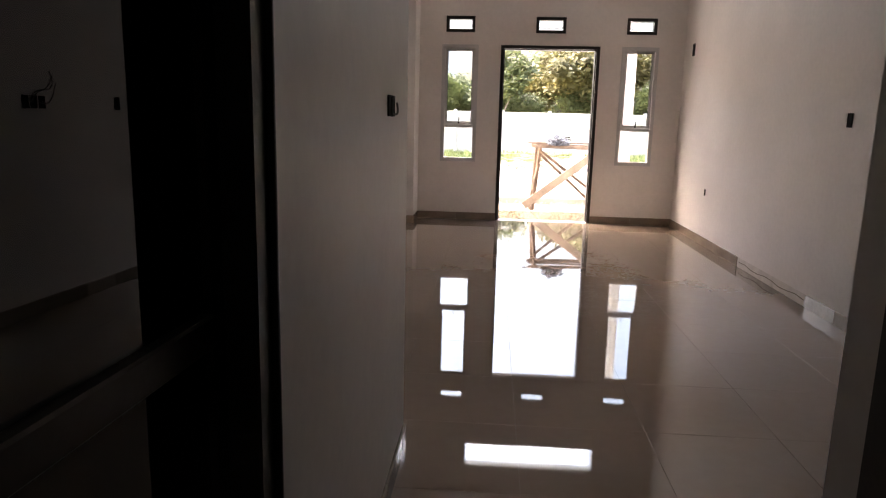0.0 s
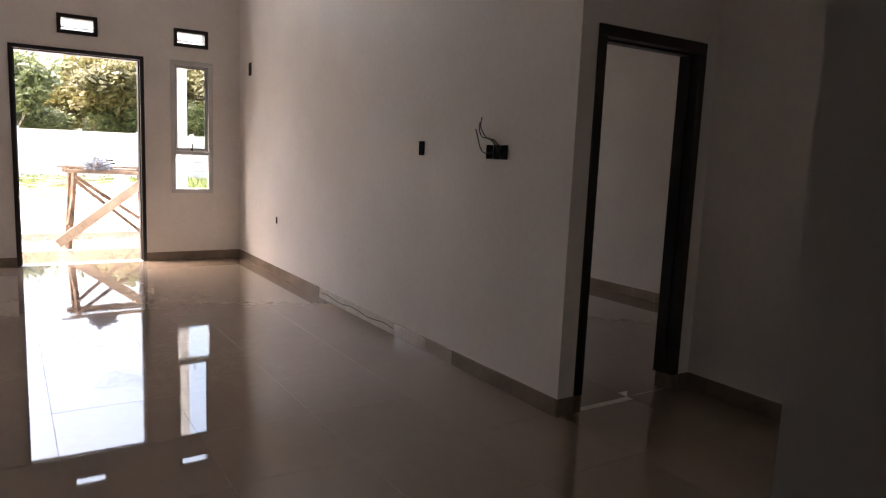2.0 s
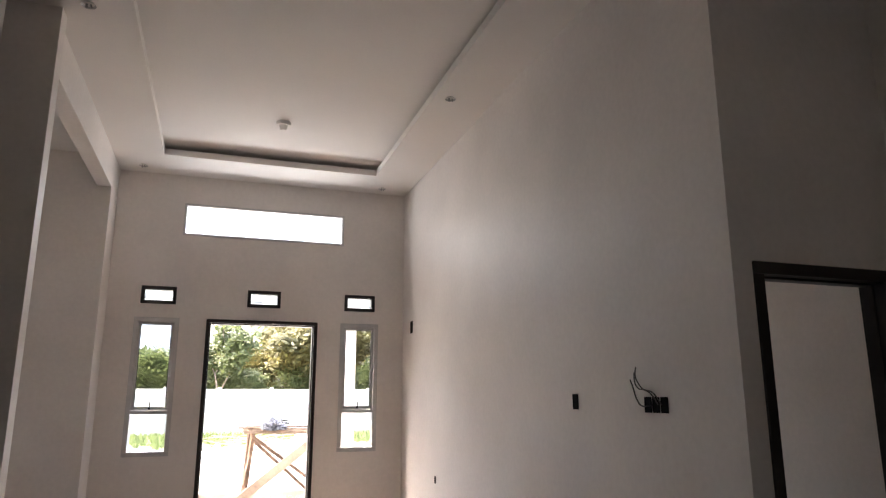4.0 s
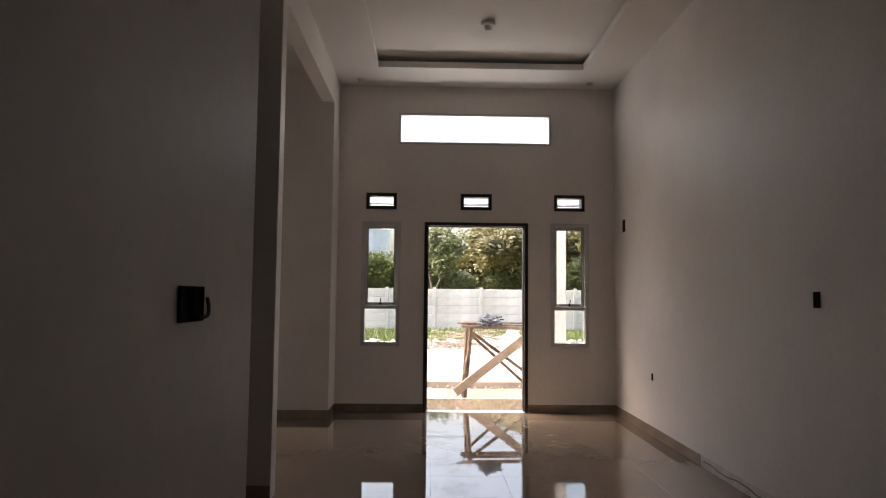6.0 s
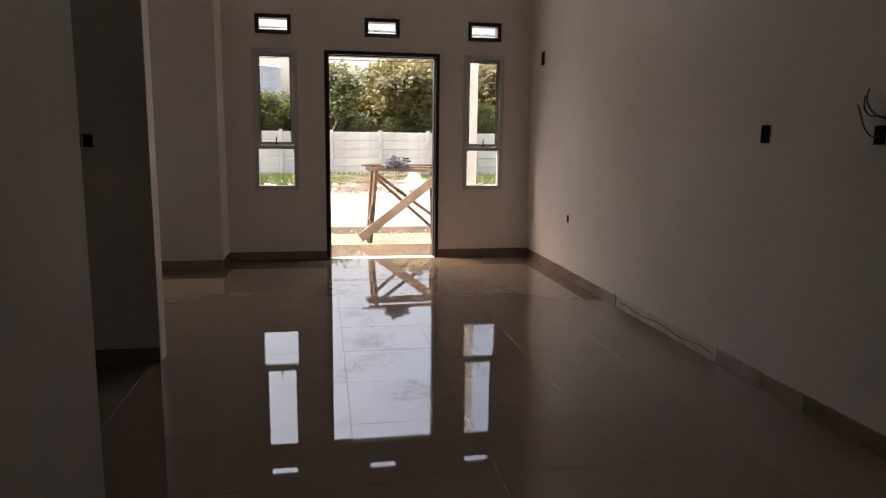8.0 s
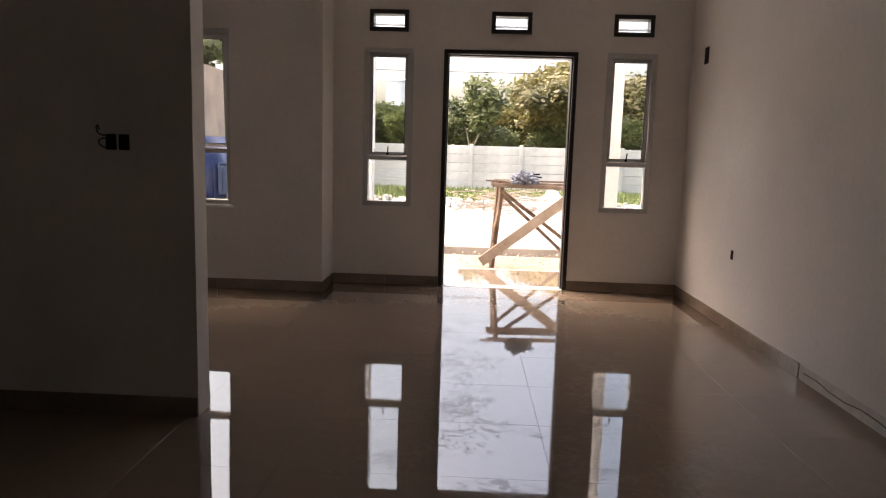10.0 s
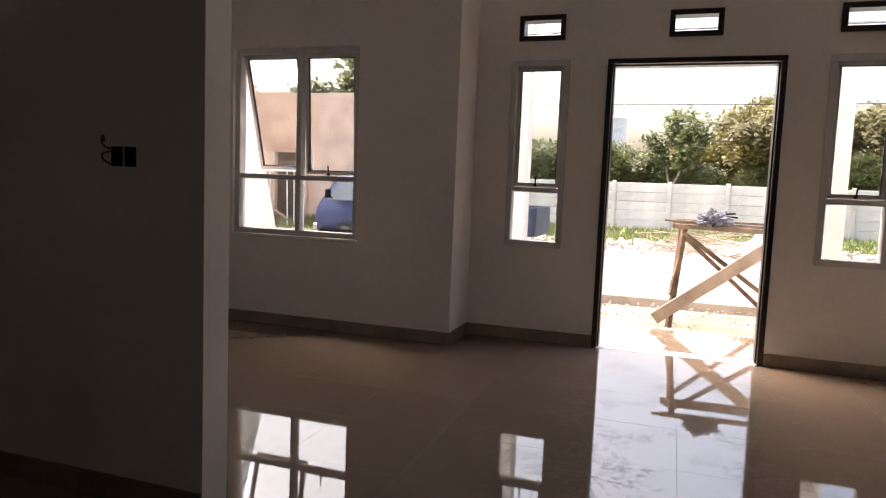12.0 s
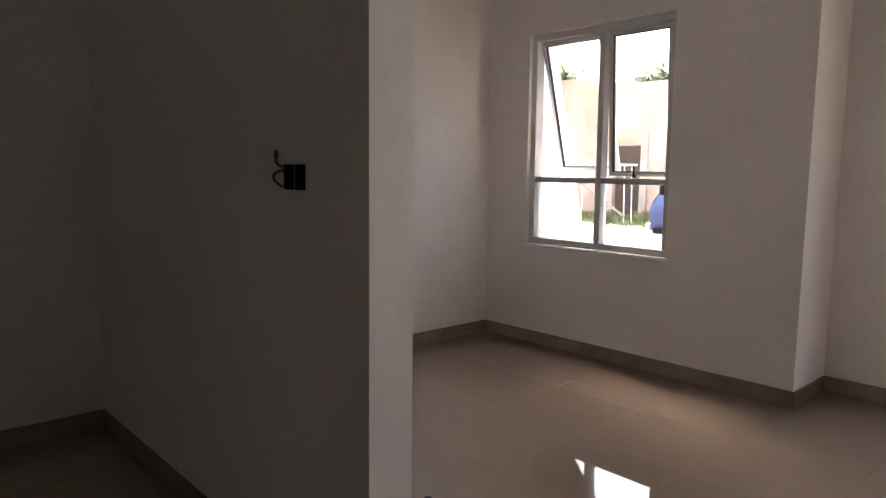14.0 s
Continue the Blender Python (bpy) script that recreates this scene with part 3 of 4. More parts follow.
door_frame("door_1", DOOR, FRONT, 0.16, "dark brown painted wooden frame of the open front door", 0.042)
door_frame("door_2", BEDDOOR, EDGEY, 0.12, "dark brown wooden bedroom door frame on tiled plinths", 0.06, 0.10)
rear_frame = door_frame("door_3", (REARDOOR[0] - 0.055, REARDOOR[1] + 0.055, 0.0, REARDOOR[3] + 0.055), BACKY - 0.063, 0.05, "dark brown wooden frame of the rear doorway", 0.055)
box("door_stop", REARDOOR[1] - 0.004, REARDOOR[1] + 0.01, BACKY, 1.25, 0.0, REARDOOR[3], KUSEN, rear_frame, 0.002)


def glazed_leaf():
    """Dark door leaf with two glass panels and a silver lock rail, standing open against the wall."""
    top = tagged(new("glazed_door"), "open dark door leaf with glass panels and pale rail", "door")
    L, H, S = 0.92, 2.15, 0.035
    bm = bmesh.new()
    for a, b in ((0, S), (L - 0.09, L)):
        add_box(bm, a, b, -0.02, 0.02, 0.0, H, 0.003)
    add_box(bm, S, L - 0.09, -0.02, 0.02, 0.0, 0.12, 0.003)
    add_box(bm, S, L - 0.09, -0.02, 0.02, H - 0.1, H, 0.003)
    mesh_ob("stile", bm, KUSEN, top)
    bm = bmesh.new()
    add_box(bm, S, L - 0.09, -0.022, 0.022, 1.025, 1.08, 0.004)
    mesh_ob("rail", bm, RAIL, top)
    for a, b in ((1.082, H - 0.1), (0.12, 1.023)):
        box("pane", S - 0.002, L - 0.088, -0.003, 0.003, a, b, DOORGLASS, top)
    return top


glazed_leaf().matrix_basis = pose(-0.515, 1.15, 0.01, 0, 0, -92.6)


# electric boxes and cables
def wall_box(name, label, cols, m, w=0.068, h=0.075, wires=()):
    top = tagged(new(name), label, "socket box")
    bm = bmesh.new()
    for c in range(cols):
        x = (c - (cols - 1) / 2) * (w + 0.012)
        for r in ((x - w / 2, x - w / 2 + 0.006, -h / 2, h / 2), (x + w / 2 - 0.006, x + w / 2, -h / 2, h / 2), (x - w / 2, x + w / 2, -h / 2, -h / 2 + 0.006), (x - w / 2, x + w / 2, h / 2 - 0.006, h / 2)):
            add_box(bm, r[0], r[1], -0.006, 0.0, r[2], r[3], 0.001)
        add_box(bm, x - w / 2 + 0.004, x + w / 2 - 0.004, -0.003, 0.0, -h / 2 + 0.004, h / 2 - 0.004)
    mesh_ob("box", bm, BLACK, top)
    for pts in wires:
        tube("cable", pts, 0.0038, WIRE, top)
    top.matrix_basis = m
    return top


def on_right(y, z):
    return pose(RIGHT - 0.001, y, z, 0, 0, -90)


wall_box("socket_box", "open black socket box high on the white wall", 1, on_right(9.262, 2.335), 0.10, 0.15)
wall_box("socket_box", "open black single socket box in the white wall", 1, on_right(5.196, 1.452), 0.07, 0.10)
wall_box("socket_box", "three black socket boxes with loose bent cables", 3, on_right(4.31, 1.44), 0.062, 0.085,
         [[(0.05, -0.005, 0.0), (0.03, -0.03, 0.07), (-0.04, -0.05, 0.08), (-0.10, -0.03, 0.10), (-0.14, -0.04, 0.16), (-0.13, -0.03, 0.21)],
          [(-0.03, -0.005, 0.0), (-0.06, -0.05, -0.02), (-0.13, -0.04, 0.03), (-0.17, -0.03, 0.10), (-0.18, -0.04, 0.14)],
          [(0.02, -0.005, 0.0), (0.01, -0.03, 0.06), (-0.06, -0.04, 0.085), (-0.12, -0.03, 0.085), (-0.16, -0.03, 0.13), (-0.15, -0.03, 0.18)]])
wall_box("socket_box", "small open black cable box low in the wall", 1, on_right(8.275, 0.62), 0.04, 0.075)
wall_box("switch_box", "open black double switch box with a cable stub", 2, pose(HALLX + 0.001, 2.39, 1.43, 0, 0, 90), 0.06, 0.068,
         [[(0.04, -0.005, -0.025), (0.062, -0.015, -0.03), (0.07, -0.015, -0.005), (0.064, -0.012, 0.012)]])
wall_box("socket_box", "two black socket boxes with a cable stub in the partition", 2, pose(-1.43, PARTY - 0.001, 1.372, 0, 0, 0), 0.052, 0.075,
         [[(-0.05, -0.005, 0.02), (-0.075, -0.03, 0.015), (-0.08, -0.03, -0.015), (-0.055, -0.01, -0.03)], [(-0.05, -0.005, 0.03), (-0.09, -0.012, 0.03), (-0.10, -0.012, 0.075), (-0.085, -0.012, 0.08), (-0.085, -0.012, 0.055)]])


# water bottle behind the partition
def bottle():
    top = tagged(new("water_bottle"), "clear plastic water bottle with dark cap and blue label", "bottle")

    def turned(name, prof, mat):
        bm = bmesh.new()
        rings = [[bm.verts.new((r * math.cos(a * math.pi / 12), r * math.sin(a * math.pi / 12), z)) for a in range(24)] for r, z in prof]
        for p, q in zip(rings, rings[1:]):
            for a in range(24):
                bm.faces.new([p[a], p[(a + 1) % 24], q[(a + 1) % 24], q[a]])
        bm.faces.new(rings[0]), bm.faces.new(rings[-1])
        return mesh_ob(name, bm, mat, top, True)

    turned("body", [(0.027, 0), (0.032, 0.006), (0.032, 0.05), (0.031, 0.055), (0.031, 0.12), (0.032, 0.125), (0.032, 0.145), (0.029, 0.165), (0.018, 0.195), (0.012, 0.206), (0.012, 0.212)], PET)
    turned("label", [(0.0325, 0.056), (0.0328, 0.058), (0.0328, 0.118), (0.0325, 0.12)], LABEL)
    turned("cap", [(0.0145, 0.208), (0.015, 0.21), (0.015, 0.229), (0.0135, 0.231)], BLACK)
    top.location = (-1.37, 6.49, 0.0)


bottle()


# lamp holders
def lamp_holder(x, y):
    top = tagged(new("lamp_holder"), "white ceiling lamp holder without a bulb", "lamp holder")
    bm = bmesh.new()
    add_rod(bm, (0, 0, 0), (0, 0, -0.035), 0.075, 0.07, 24)
    add_rod(bm, (0, 0, -0.035), (0, 0, -0.09), 0.045, 0.03, 20)
    mesh_ob("base", bm, CEIL, top)
    top.location = (x, y, 4.31)


lamp_holder(0.64, 7.95)


def downlight(x, y, proto=[]):
    if proto:
        return copy_thing(proto[0], pose(x, y, CEILZ))
    top = tagged(new("downlight"), "small unlit recessed downlight with silver rim", "downlight", "downlights in the ceiling border")
    bm = bmesh.new()
    bmesh.ops.create_cone(bm, cap_ends=False, segments=24, radius1=0.05, radius2=0.038, depth=0.012, matrix=pose(0, 0, -0.006))
    mesh_ob("rim", bm, SILVER, top)
    bm = bmesh.new()
    add_rod(bm, (-0.012, 0, -0.002), (-0.012, 0, -0.035), 0.008, 0.008)
    add_rod(bm, (0.014, 0, -0.002), (0.02, 0, -0.03), 0.006, 0.006)
    mesh_ob("clip", bm, STEEL, top)
    top.matrix_basis = pose(x, y, CEILZ)
    proto.append(top)


for x_, y_ in ((2.02, 6.55), (-0.88, 5.9), (-0.84, 9.42), (2.06, 9.44), (2.05, 3.4)):
    downlight(x_, y_)


# porch columns
def column(x0, x1, y0, y1, h):
    top = tagged(box("porch_column", x0, x1, y0, y1, -0.3, h, OUTWALL, bevel=0.008), "white rendered square porch column", "column", "porch columns", kind="structure")
    return top


column(-1.12, -0.87, 10.78, 11.0, 3.0)
column(1.80, 2.03, 10.78, 11.0, 3.0)


def buttress():
    bm = bmesh.new()
    ys = (10.4, 10.6)
    pts = [(-5.0, -0.3), (-3.45, -0.3), (-4.33, 3.6), (-5.0, 3.6)]
    lo, hi = [[bm.verts.new((x, y, z)) for x, z in pts] for y in ys]
    bm.faces.new(lo), bm.faces.new(hi)
    for i in range(4):
        bm.faces.new([lo[i], lo[(i + 1) % 4], hi[(i + 1) % 4], hi[i]])
    return tagged(mesh_ob("buttress", bm, OUTWALL), "white slanting wing wall beside the porch", "wing wall", kind="structure")


buttress()


# trestle in front of the door
def trestle():
    top = tagged(new("trestle"), "rough timber builder's trestle with crossed braces on the sand", "trestle")
    Y, G = 11.35, -0.12
    for a, b in (((0.70, Y, 1.0), (0.60, Y - 0.06, G)), ((0.68, Y + 0.42, 1.03), (0.62, Y + 0.62, G)), ((1.56, Y, 1.03), (1.62, Y - 0.06, G)), ((1.56, Y + 0.42, 1.03), (1.62, Y + 0.6, G))):
        bm = bmesh.new()
        add_beam(bm, a, b, 0.055, 0.05)
        mesh_ob("leg", bm, OLDWOOD, top)
    bm = bmesh.new()
    add_beam(bm, (0.665, Y - 0.05, 0.66), (0.60, Y - 0.07, 0.28), 0.07, 0.03)
    mesh_ob("splint", bm, OLDWOOD, top)
    for a, b, w, h in (((0.58, Y - 0.04, 1.0), (1.75, Y - 0.04, 0.98), 0.03, 0.05), ((0.58, Y + 0.46, 1.0), (1.75, Y + 0.46, 0.98), 0.03, 0.07)):
        bm = bmesh.new()
        add_beam(bm, a, b, w, h)
        mesh_ob("rail", bm, WOOD, top)
    for a, b in (((0.70, Y - 0.03, 0.93), (1.60, Y - 0.03, 0.27)), ((0.68, Y + 0.40, 0.90), (1.58, Y + 0.40, 0.10))):
        bm = bmesh.new()
        add_beam(bm, a, b, 0.03, 0.045)
        mesh_ob("brace", bm, OLDWOOD, top)
    for k, (x0, x1, y, z) in enumerate(((0.5, 1.0, Y + 0.10, 1.05), (0.62, 2.1, Y + 0.45, 1.046))):
        bm = bmesh.new()
        add_beam(bm, (x0, y, z), (x1, y + 0.03, z - 0.006), 0.045, 0.022)
        mesh_ob("plank", bm, OLDWOOD if k % 2 else WOOD, top)


trestle()
bm = bmesh.new()
add_beam(bm, (0.46, 11.12, 0.045), (1.62, 11.26, 0.93), 0.03, 0.125, 0.004)
for q in (0.3, 0.72):
    bmesh.ops.create_cone(bm, cap_ends=True, segments=8, radius1=0.008, radius2=0.008, depth=0.034, matrix=pose(0.46 + 1.16 * q, 11.12 + 0.14 * q, 0.05 + 0.885 * q, 90))
tagged(mesh_ob("leaning_plank", bm, PLANK), "pale sawn plank leaning across the trestle from the porch edge", "plank")


def bundle():
    bm = bmesh.new()
    bmesh.ops.create_icosphere(bm, subdivisions=5, radius=1)
    for v in bm.verts:
        n_ = noise.fractal(v.co * 2.4, 0.7, 2.3, 5)
        fold = abs(noise.noise(v.co * 5.2)) * 0.35
        v.co *= 1 + 0.5 * n_ - fold
        v.co.x *= 0.155
        v.co.y *= 0.13
        v.co.z = max(v.co.z, -0.55) * 0.10
    return mesh_ob("cloth_bundle", bm, CLOTH, smooth=True)


cloth = tagged(bundle(), "crumpled grey-blue cloth bundle lying on the trestle", "cloth")
cloth.location = (0.98, 11.34, 1.07)
bm = bmesh.new()
for a, b in (((0.9, 11.36, 1.12), (1.18, 11.42, 1.15)), ((0.92, 11.34, 1.13), (1.2, 11.36, 1.11))):
    add_rod(bm, a, b, 0.009, 0.009)
tagged(mesh_ob("tool_handles", bm, BLACK), "dark thin tool handles resting on the cloth", "tools")


# twigs and offcuts piled beyond the trestle
bm = bmesh.new()
for _ in range(46):
    a_ = random.uniform(-0.5, 0.5)
    c_ = Vector((1.2 + random.uniform(-0.8, 0.8), 20.9 + random.uniform(-0.5, 0.5), -0.05 + random.uniform(0, 0.5)))
    d_ = Vector((math.cos(a_), random.uniform(-0.4, 0.4), math.sin(a_) * 0.5)) * random.uniform(0.4, 0.9)
    add_rod(bm, c_ - d_, c_ + d_, 0.012, 0.008, 5)
tagged(mesh_ob("brushwood", bm, PLANK), "loose heap of dry sticks on the road edge", "brushwood", kind="stuff")


# pickup
def pickup():
    top = tagged(new("pickup_truck"), "dark blue pickup truck with open bed parked on the road", "pickup truck")
    prof = [(-2.5, 0.32), (-2.55, 0.80), (-2.45, 1.0), (-1.95, 1.74), (-0.9, 1.80), (-0.72, 1.05), (-0.70, 0.35)]
    bm = bmesh.new()
    sides = [[bm.verts.new((x, y * (0.86 if z > 1.3 else 1), z)) for x, z in prof] for y in (-0.82, 0.82)]
    bm.faces.new(sides[0]), bm.faces.new(sides[1])
    for i in range(len(prof)):
        j = (i + 1) % len(prof)
        bm.faces.new([sides[0][i], sides[0][j], sides[1][j], sides[1][i]])
    bmesh.ops.bevel(bm, geom=list(bm.edges), offset=0.05, segments=2, affect="EDGES")
    mesh_ob("cab", bm, BLUE, top, True)
    bm = bmesh.new()
    for s in (-1, 1):
        add_box(bm, -0.6, 2.6, s * 0.84 - 0.02, s * 0.84 + 0.02, 0.55, 1.12, 0.008)
        for k in range(8):
            add_box(bm, -0.55 + k * 0.44, -0.51 + k * 0.44, s * 0.87 - 0.012, s * 0.87 + 0.012, 0.56, 1.11, 0.004)
    add_box(bm, -0.62, -0.58, -0.82, 0.82, 0.55, 1.2, 0.008)
    add_box(bm, 2.58, 2.62, -0.82, 0.82, 0.55, 1.12, 0.008)
    add_box(bm, -0.6, 2.6, -0.82, 0.82, 0.50, 0.56, 0.005)
    mesh_ob("bed", bm, BEDBLUE, top)
    for s in (-1, 1):
        bm = bmesh.new()
        lo = [bm.verts.new(q) for q in ((-2.2, s * 0.80, 1.08), (-0.95, s * 0.80, 1.08), (-1.0, s * 0.735, 1.6), (-1.86, s * 0.735, 1.6))]
        bm.faces.new(lo)
        r = bmesh.ops.extrude_face_region(bm, geom=list(bm.faces))
        for v in [g for g in r["geom"] if isinstance(g, bmesh.types.BMVert)]:
            v.co.y += s * 0.03
        mesh_ob("window", bm, CARGLASS, top)
    bm = bmesh.new()
    add_beam(bm, (-2.40, 0, 1.12), (-2.02, 0, 1.68), 1.34, 0.02)
    mesh_ob("windscreen", bm, CARGLASS, top)
    box("bumper", -2.6, -2.48, -0.8, 0.8, 0.36, 0.52, STEEL, top, 0.02)
    for s in (-1, 1):
        box("headlamp", -2.56, -2.5, s * 0.6 - 0.14, s * 0.6 + 0.14, 0.64, 0.8, STEEL, top, 0.015)
    for s in (-1, 1):
        bm = bmesh.new()
        add_box(bm, -2.16, -2.08, s * 1.0 - 0.09, s * 1.0 + 0.09, 1.12, 1.32, 0.02)
        add_rod(bm, (-2.1, s * 0.8, 1.1), (-2.1, s * 0.95, 1.18), 0.015)
        mesh_ob("mirror", bm, BLACK, top)
        box("sill", -2.4, -0.72, s * 0.83 - 0.015, s * 0.83 + 0.015, 0.3, 0.42, BLACK, top, 0.008)
    for x in (-1.75, 1.65):
        for s in (-1, 1):
            w = new("wheel")
            w.parent, w.location = top, (x, s * 0.74, 0.31)
            bm = bmesh.new()
            bmesh.ops.create_cone(bm, cap_ends=True, segments=28, radius1=0.31, radius2=0.31, depth=0.19, matrix=pose(0, 0, 0, 90))
            bmesh.ops.bevel(bm, geom=[e for e in bm.edges if e.calc_length() < 0.1], offset=0.03, segments=2, affect="EDGES")
            mesh_ob("tyre", bm, TYRE, w)
            bm = bmesh.new()
            bmesh.ops.create_cone(bm, cap_ends=True, segments=20, radius1=0.18, radius2=0.18, depth=0.2, matrix=pose(0, 0, 0, 90))
            mesh_ob("rim", bm, RIM, w)
    return top


pickup().matrix_basis = pose(-4.7, 18.6, -0.17)


# unfinished brick house across the road
def brick_house():
    top = tagged(new("brick_house"), "unfinished orange brick house shell across the road", "house")
    X0, X1, Y, H = -26.0, -9.2, 26.0, 4.9
    hole = (-13.6, -12.5, -0.3, 2.35)
    w = wall("wall", "y", Y - 0.012, Y + 0.2, X0, X1, -0.35, H - 0.4, BRICKMORTAR, [hole])
    w["kind"] = ""
    w.parent = top
    e = wall("wall", "x", X1 - 0.2, X1, Y + 0.2, Y + 8, -0.35, H - 0.6, RENDERED)
    e["kind"] = ""
    e.parent = top
    # sheet added behind the door hole, coloured dark as the shade within
    box("shade_sheet", hole[0] - 2, hole[1] + 2, Y + 1.2, Y + 1.3, -0.3, H - 0.6, DOORSHADE, top)
    box("rendered_panel", -11.9, X1 - 0.02, Y - 0.04, Y - 0.014, -0.32, H - 0.62, RENDERED, top, 0.01)
    box("post", hole[1] + 0.02, hole[1] + 0.3, Y - 0.05, Y - 0.024, -0.32, 2.9, RENDERED, top, 0.01)
    bm = bmesh.new()
    L, C = 0.235, 0.075
    for j in range(int((H + 0.3) / C)):
        z = -0.32 + j * C
        x = X0 + (j % 2) * L / 2
        while x < -11.95:
            lim = H - 0.42 + (0.4 if -22 < x < -14.5 else 0) - (0.15 if x > -13 else 0)
            if z < lim and not (hole[0] - L < x < hole[1] and z < hole[3]) and x > -21:
                o = random.uniform(-0.006, 0.006)
                add_box(bm, x, x + L - 0.014, Y - 0.02 + o, Y + 0.018, z, z + C - 0.014)
            x += L
    b = mesh_ob("bricks", bm, BRICK, top)
    b["kind"] = "stuff"


brick_house()
tree("mid-green tree behind the brick house", 7.0, 0.9, 6000, 31, LEAF, [(-18.3, 35, 0.8, 0), (-16.6, 36, 1.25, 90), (-23, 36, 1.0, 10)], 0.3, 0.2, "trees behind the house")
bm = bmesh.new()
for _ in range(7000):
    x, y = random.uniform(-20, -9.4), random.uniform(24.6, 25.9)
    a, h = random.uniform(0, 6.28), random.uniform(0.15, 0.6) * (0.7 + 0.6 * noise.noise(Vector((x, 0, 0))))
    dx, dy, ln = math.cos(a) * 0.05, math.sin(a) * 0.05, random.uniform(-0.2, 0.2)
    bm.faces.new([bm.verts.new((x - dx, y - dy, -0.34)), bm.verts.new((x + dx, y + dy, -0.34)), bm.verts.new((x + ln, y + ln, -0.34 + h))])
tagged(mesh_ob("weeds", bm, WEEDS), "tall weeds at the foot of the brick house", "weeds", kind="stuff")


def bench():
    top = tagged(new("work_table"), "tall pale builder's work table before the brick house", "table")
    box("top", -1.1, 1.1, -0.3, 0.3, 1.93, 2.0, OUTWALL, top, 0.006)
    for x in (-0.95, 0.0, 0.95):
        for y in (-0.22, 0.22):
            bm = bmesh.new()
            add_beam(bm, (x, y, 1.95), (x * 1.05, y, 0), 0.035, 0.035)
            mesh_ob("leg", bm, OUTWALL, top)
    bm = bmesh.new()
    add_beam(bm, (-0.9, -0.33, 1.5), (1.1, -0.33, 0.3), 0.04, 0.07)
    mesh_ob("brace", bm, PLANK, top)
    top.matrix_basis = pose(-12.78, 24.2, -0.32)


bench()


# far tank and overhead cable
def water_tank():
    top = tagged(new("water_tank"), "pale blue far water tank on a tower", "water tank")
    bm = bmesh.new()
    add_rod(bm, (0, 0, 4.6), (0, 0, 7.5), 1.75, 1.75, 28)
    add_rod(bm, (0, 0, 7.5), (0, 0, 7.62), 1.82, 1.6, 28)
    mesh_ob("tank", bm, TANK, top)
    bm = bmesh.new()
    for x in (-0.9, 0.9):
        for y in (-0.9, 0.9):
            add_rod(bm, (x, y, 0), (x * 0.9, y * 0.9, 4.62), 0.1, 0.1)
    mesh_ob("tower", bm, STEEL, top)
    top.location = (-5.0, 60, -0.32)


water_tank()
cable = tagged(tube("power_cable", [(-60, 34, 6.4), (-20, 33, 5.2), (0, 32, 4.75), (30, 31, 5.0), (70, 30, 6.6)], 0.012, BLACK), "thin black overhead power cable", "cable", kind="structure")


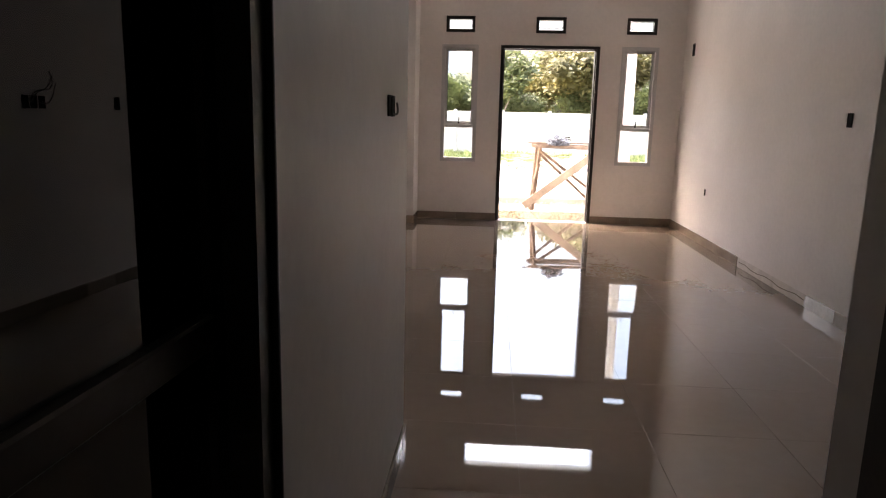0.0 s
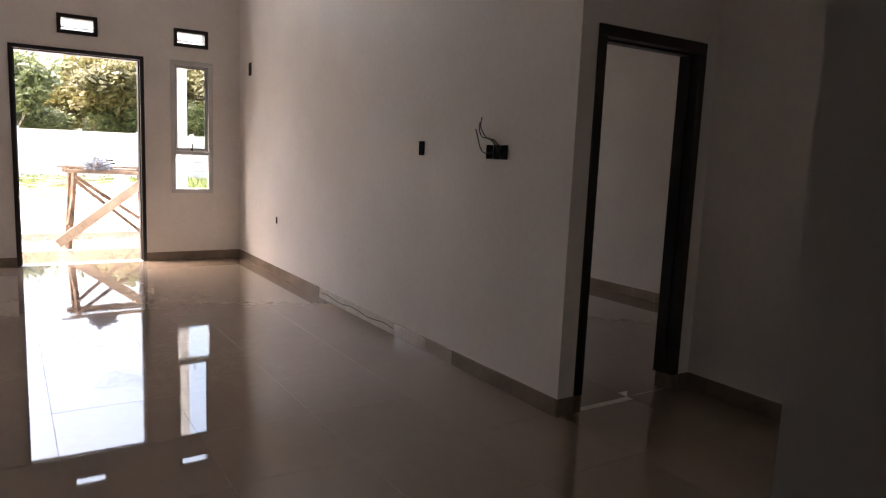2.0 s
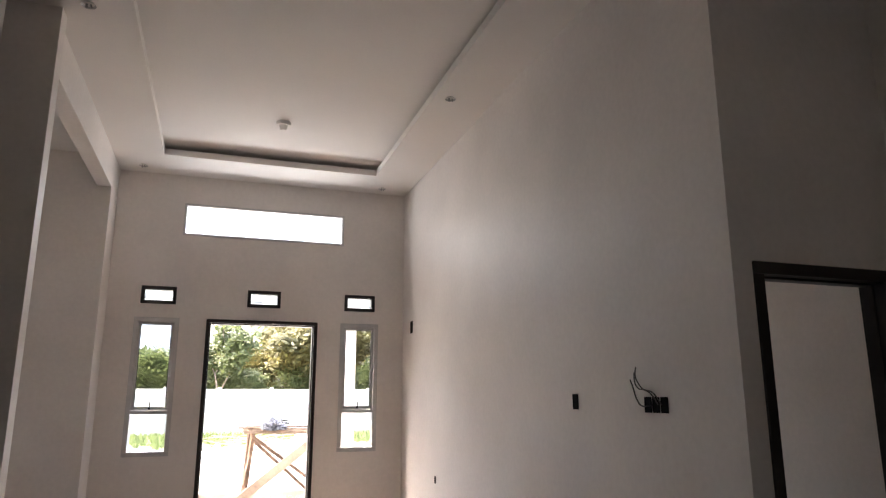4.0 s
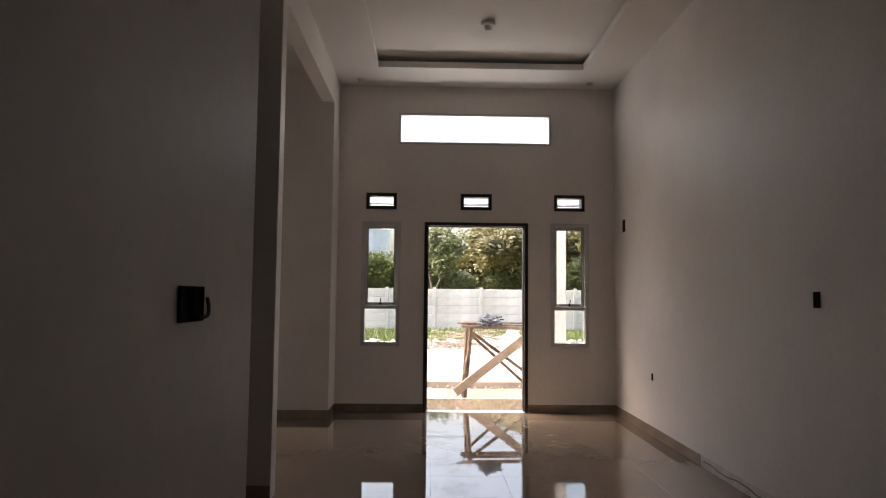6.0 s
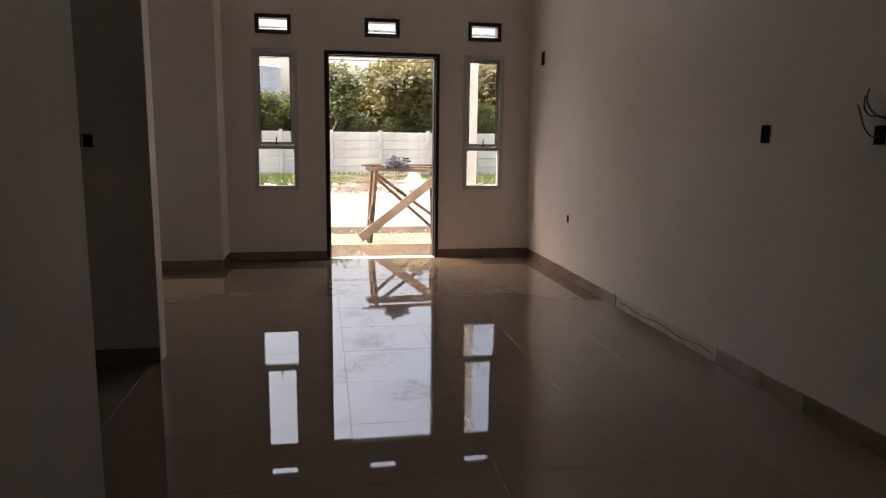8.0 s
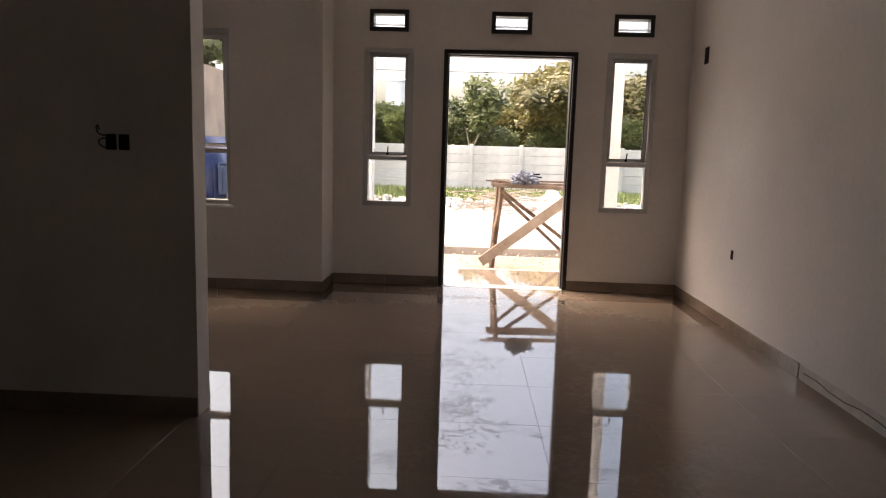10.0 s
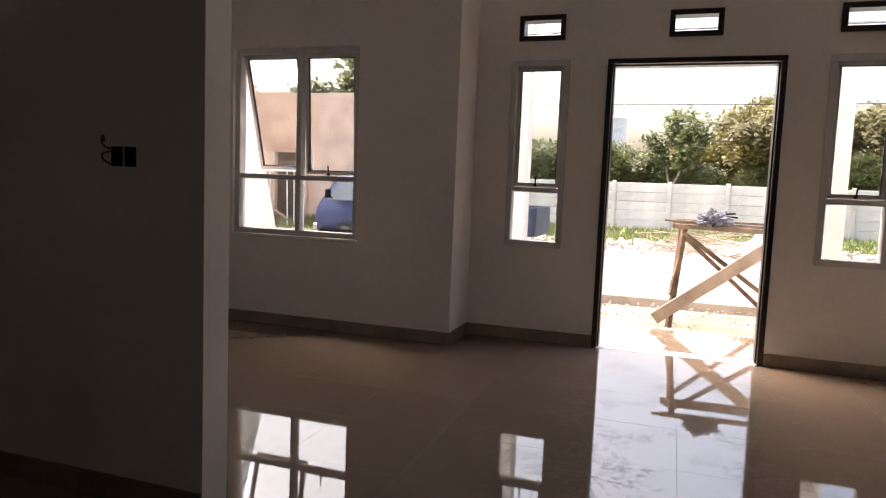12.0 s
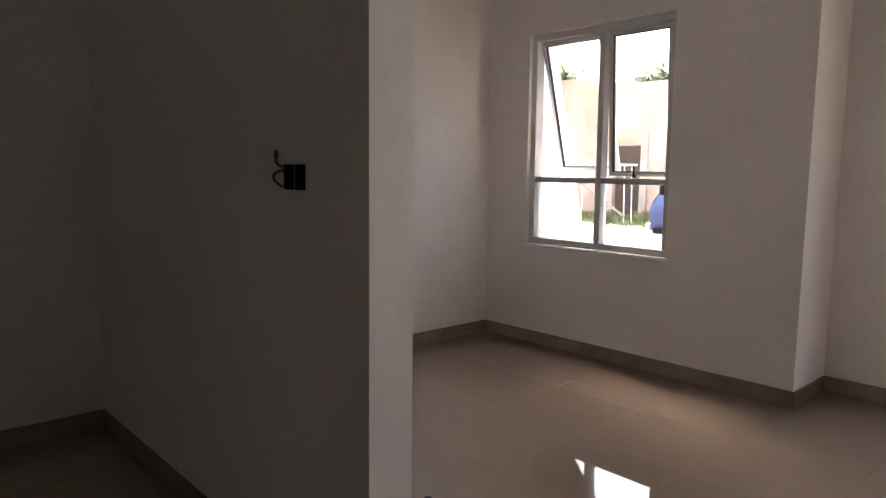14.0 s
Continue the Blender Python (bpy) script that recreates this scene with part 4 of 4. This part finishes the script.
# skirting boards of tile
def skirting():
    top = tagged(new("baseboard"), "brown tile skirting along the walls", "baseboard", kind="structure")
    cache = {}

    def run(x0, y0, x1, y1, nx, ny, mat=BOARD):
        """Tiles of 0.595 m from one point to another, standing off the wall along (nx, ny)."""
        n_ = max(1, math.ceil(math.hypot(x1 - x0, y1 - y0) / 0.595 - 0.05))
        for k in range(n_):
            ax, ay = x0 + (x1 - x0) * k / n_, y0 + (y1 - y0) * k / n_
            bx, by = x0 + (x1 - x0) * (k + 1) / n_, y0 + (y1 - y0) * (k + 1) / n_
            ln = math.hypot(bx - ax, by - ay)
            key = (round(ln, 3), mat.name)
            if key not in cache:
                bm_ = bmesh.new()
                add_box(bm_, 0.001, ln - 0.001, -0.011, 0.0, 0.0, 0.1, 0.002)
                o = mesh_ob("skirting_tile", bm_, mat, top)
                cache[key] = o.data
                bpy.data.objects.remove(o)
            o = new("skirting_tile", cache[key])
            o.parent = top
            ang = math.degrees(math.atan2(by - ay, bx - ax))
            left = Vector((-(by - ay), bx - ax))
            if left.dot(Vector((nx, ny))) > 0:
                ax, ay, ang = bx, by, ang + 180
            o.matrix_basis = pose(ax, ay, 0.0, 0, 0, ang)

    run(RIGHT, FRONT - 0.012, RIGHT, 7.026, -1, 0)
    run(RIGHT, 5.503, RIGHT, 5.03, -1, 0)
    run(RIGHT, 5.03, RIGHT, 4.69, -1, 0, PALE)
    run(RIGHT, 4.69, RIGHT, EDGEY, -1, 0)
    run(RIGHT - 0.011, EDGEY, BEDDOOR[0], EDGEY, 0, -1)
    run(BEDDOOR[1], EDGEY, ALCX, EDGEY, 0, -1)
    run(ALCX, EDGEY - 0.012, ALCX, REARY, -1, 0)
    run(STEPX, FRONT, DOOR[0], FRONT, 0, -1)
    run(DOOR[1], FRONT, RIGHT, FRONT, 0, -1)
    run(STEPX, BAYY - 0.011, STEPX, FRONT - 0.012, 1, 0)
    run(LEFTX, BAYY, STEPX, BAYY, 0, -1)
    run(LEFTX, PARTY + 0.15, LEFTX, BAYY - 0.012, 1, 0)
    run(RECX, 1.36, RECX, PARTY - 0.012, 1, 0)
    run(HALLX, 1.36, HALLX, HALLY, 1, 0)
    run(RECX, PARTY, PARTX, PARTY, 0, -1)
    run(LEFTX, PARTY + 0.15, PARTX, PARTY + 0.15, 0, 1)
    run(RIGHT + 0.095, 5.6, RIGHT + 0.095, FRONT, 1, 0)
    run(RIGHT + 0.1, FRONT, 5.5, FRONT, 0, -1)
    run(5.5, EDGEY + 0.12, 5.5, FRONT - 0.012, -1, 0)
    bm_ = bmesh.new()
    bmesh.ops.create_grid(bm_, x_segments=60, y_segments=6, size=0.5)
    for v in bm_.verts:
        y, z = 6.2645 + v.co.x * 1.523, (v.co.y + 0.5) * 0.098
        v.co = (RIGHT - 0.003 - 0.004 * abs(noise.noise(Vector((y * 9, z * 30, 0)))), y, z)
    mesh_ob("bare_mortar", bm_, MORTAR, top)
    bm_ = bmesh.new()
    for k in range(9):
        y = 5.53 + k * 0.16
        add_beam(bm_, (RIGHT - 0.007, y, 0.050 + 0.012 * math.sin(k * 1.7)), (RIGHT - 0.007, y + 0.16, 0.050 + 0.012 * math.sin(k * 1.7 + 1.7)), 0.004, 0.007, 0.0005)
    mesh_ob("crack", bm_, GROUT, top)


skirting()


# floor of separate tiles over a grout bed
def floor():
    top = tagged(box("floor", LEFTX - 0.1, 6.45, -2.1, FRONT + 0.16, -0.2, -0.0025, GROUT), "polished beige porcelain floor tiles", "floor", kind="structure")
    T, ox, oy = 0.595, 0.670, 6.072
    bm_ = bmesh.new()
    g = 0.0006
    add_box(bm_, g, T - g, g, T - g, -0.009, 0.0, 0.0003)
    tile_ = mesh_ob("floor_tile", bm_, TILE, top)
    data = tile_.data
    bpy.data.objects.remove(tile_)
    for i in range(-8, 9):
        for j in range(-14, 9):
            x, y = ox + i * T, oy + j * T
            porch = y > 9.5
            if porch and not (-3.7 < x < 3.2 and y < 10.8):
                continue
            if x < LEFTX - 0.6 or y < -2.4 or (y < BACKY - 0.6 and x < -1.8) or (x > ALCX and y < EDGEY - 0.5):
                continue
            o = new("floor_tile", data)
            o.parent = top
            o.location = (x, y, -0.0 if y < 9.6 else -0.002)
            o.rotation_euler = (random.uniform(-0.0003, 0.0003), random.uniform(-0.0003, 0.0003), 0)


floor()
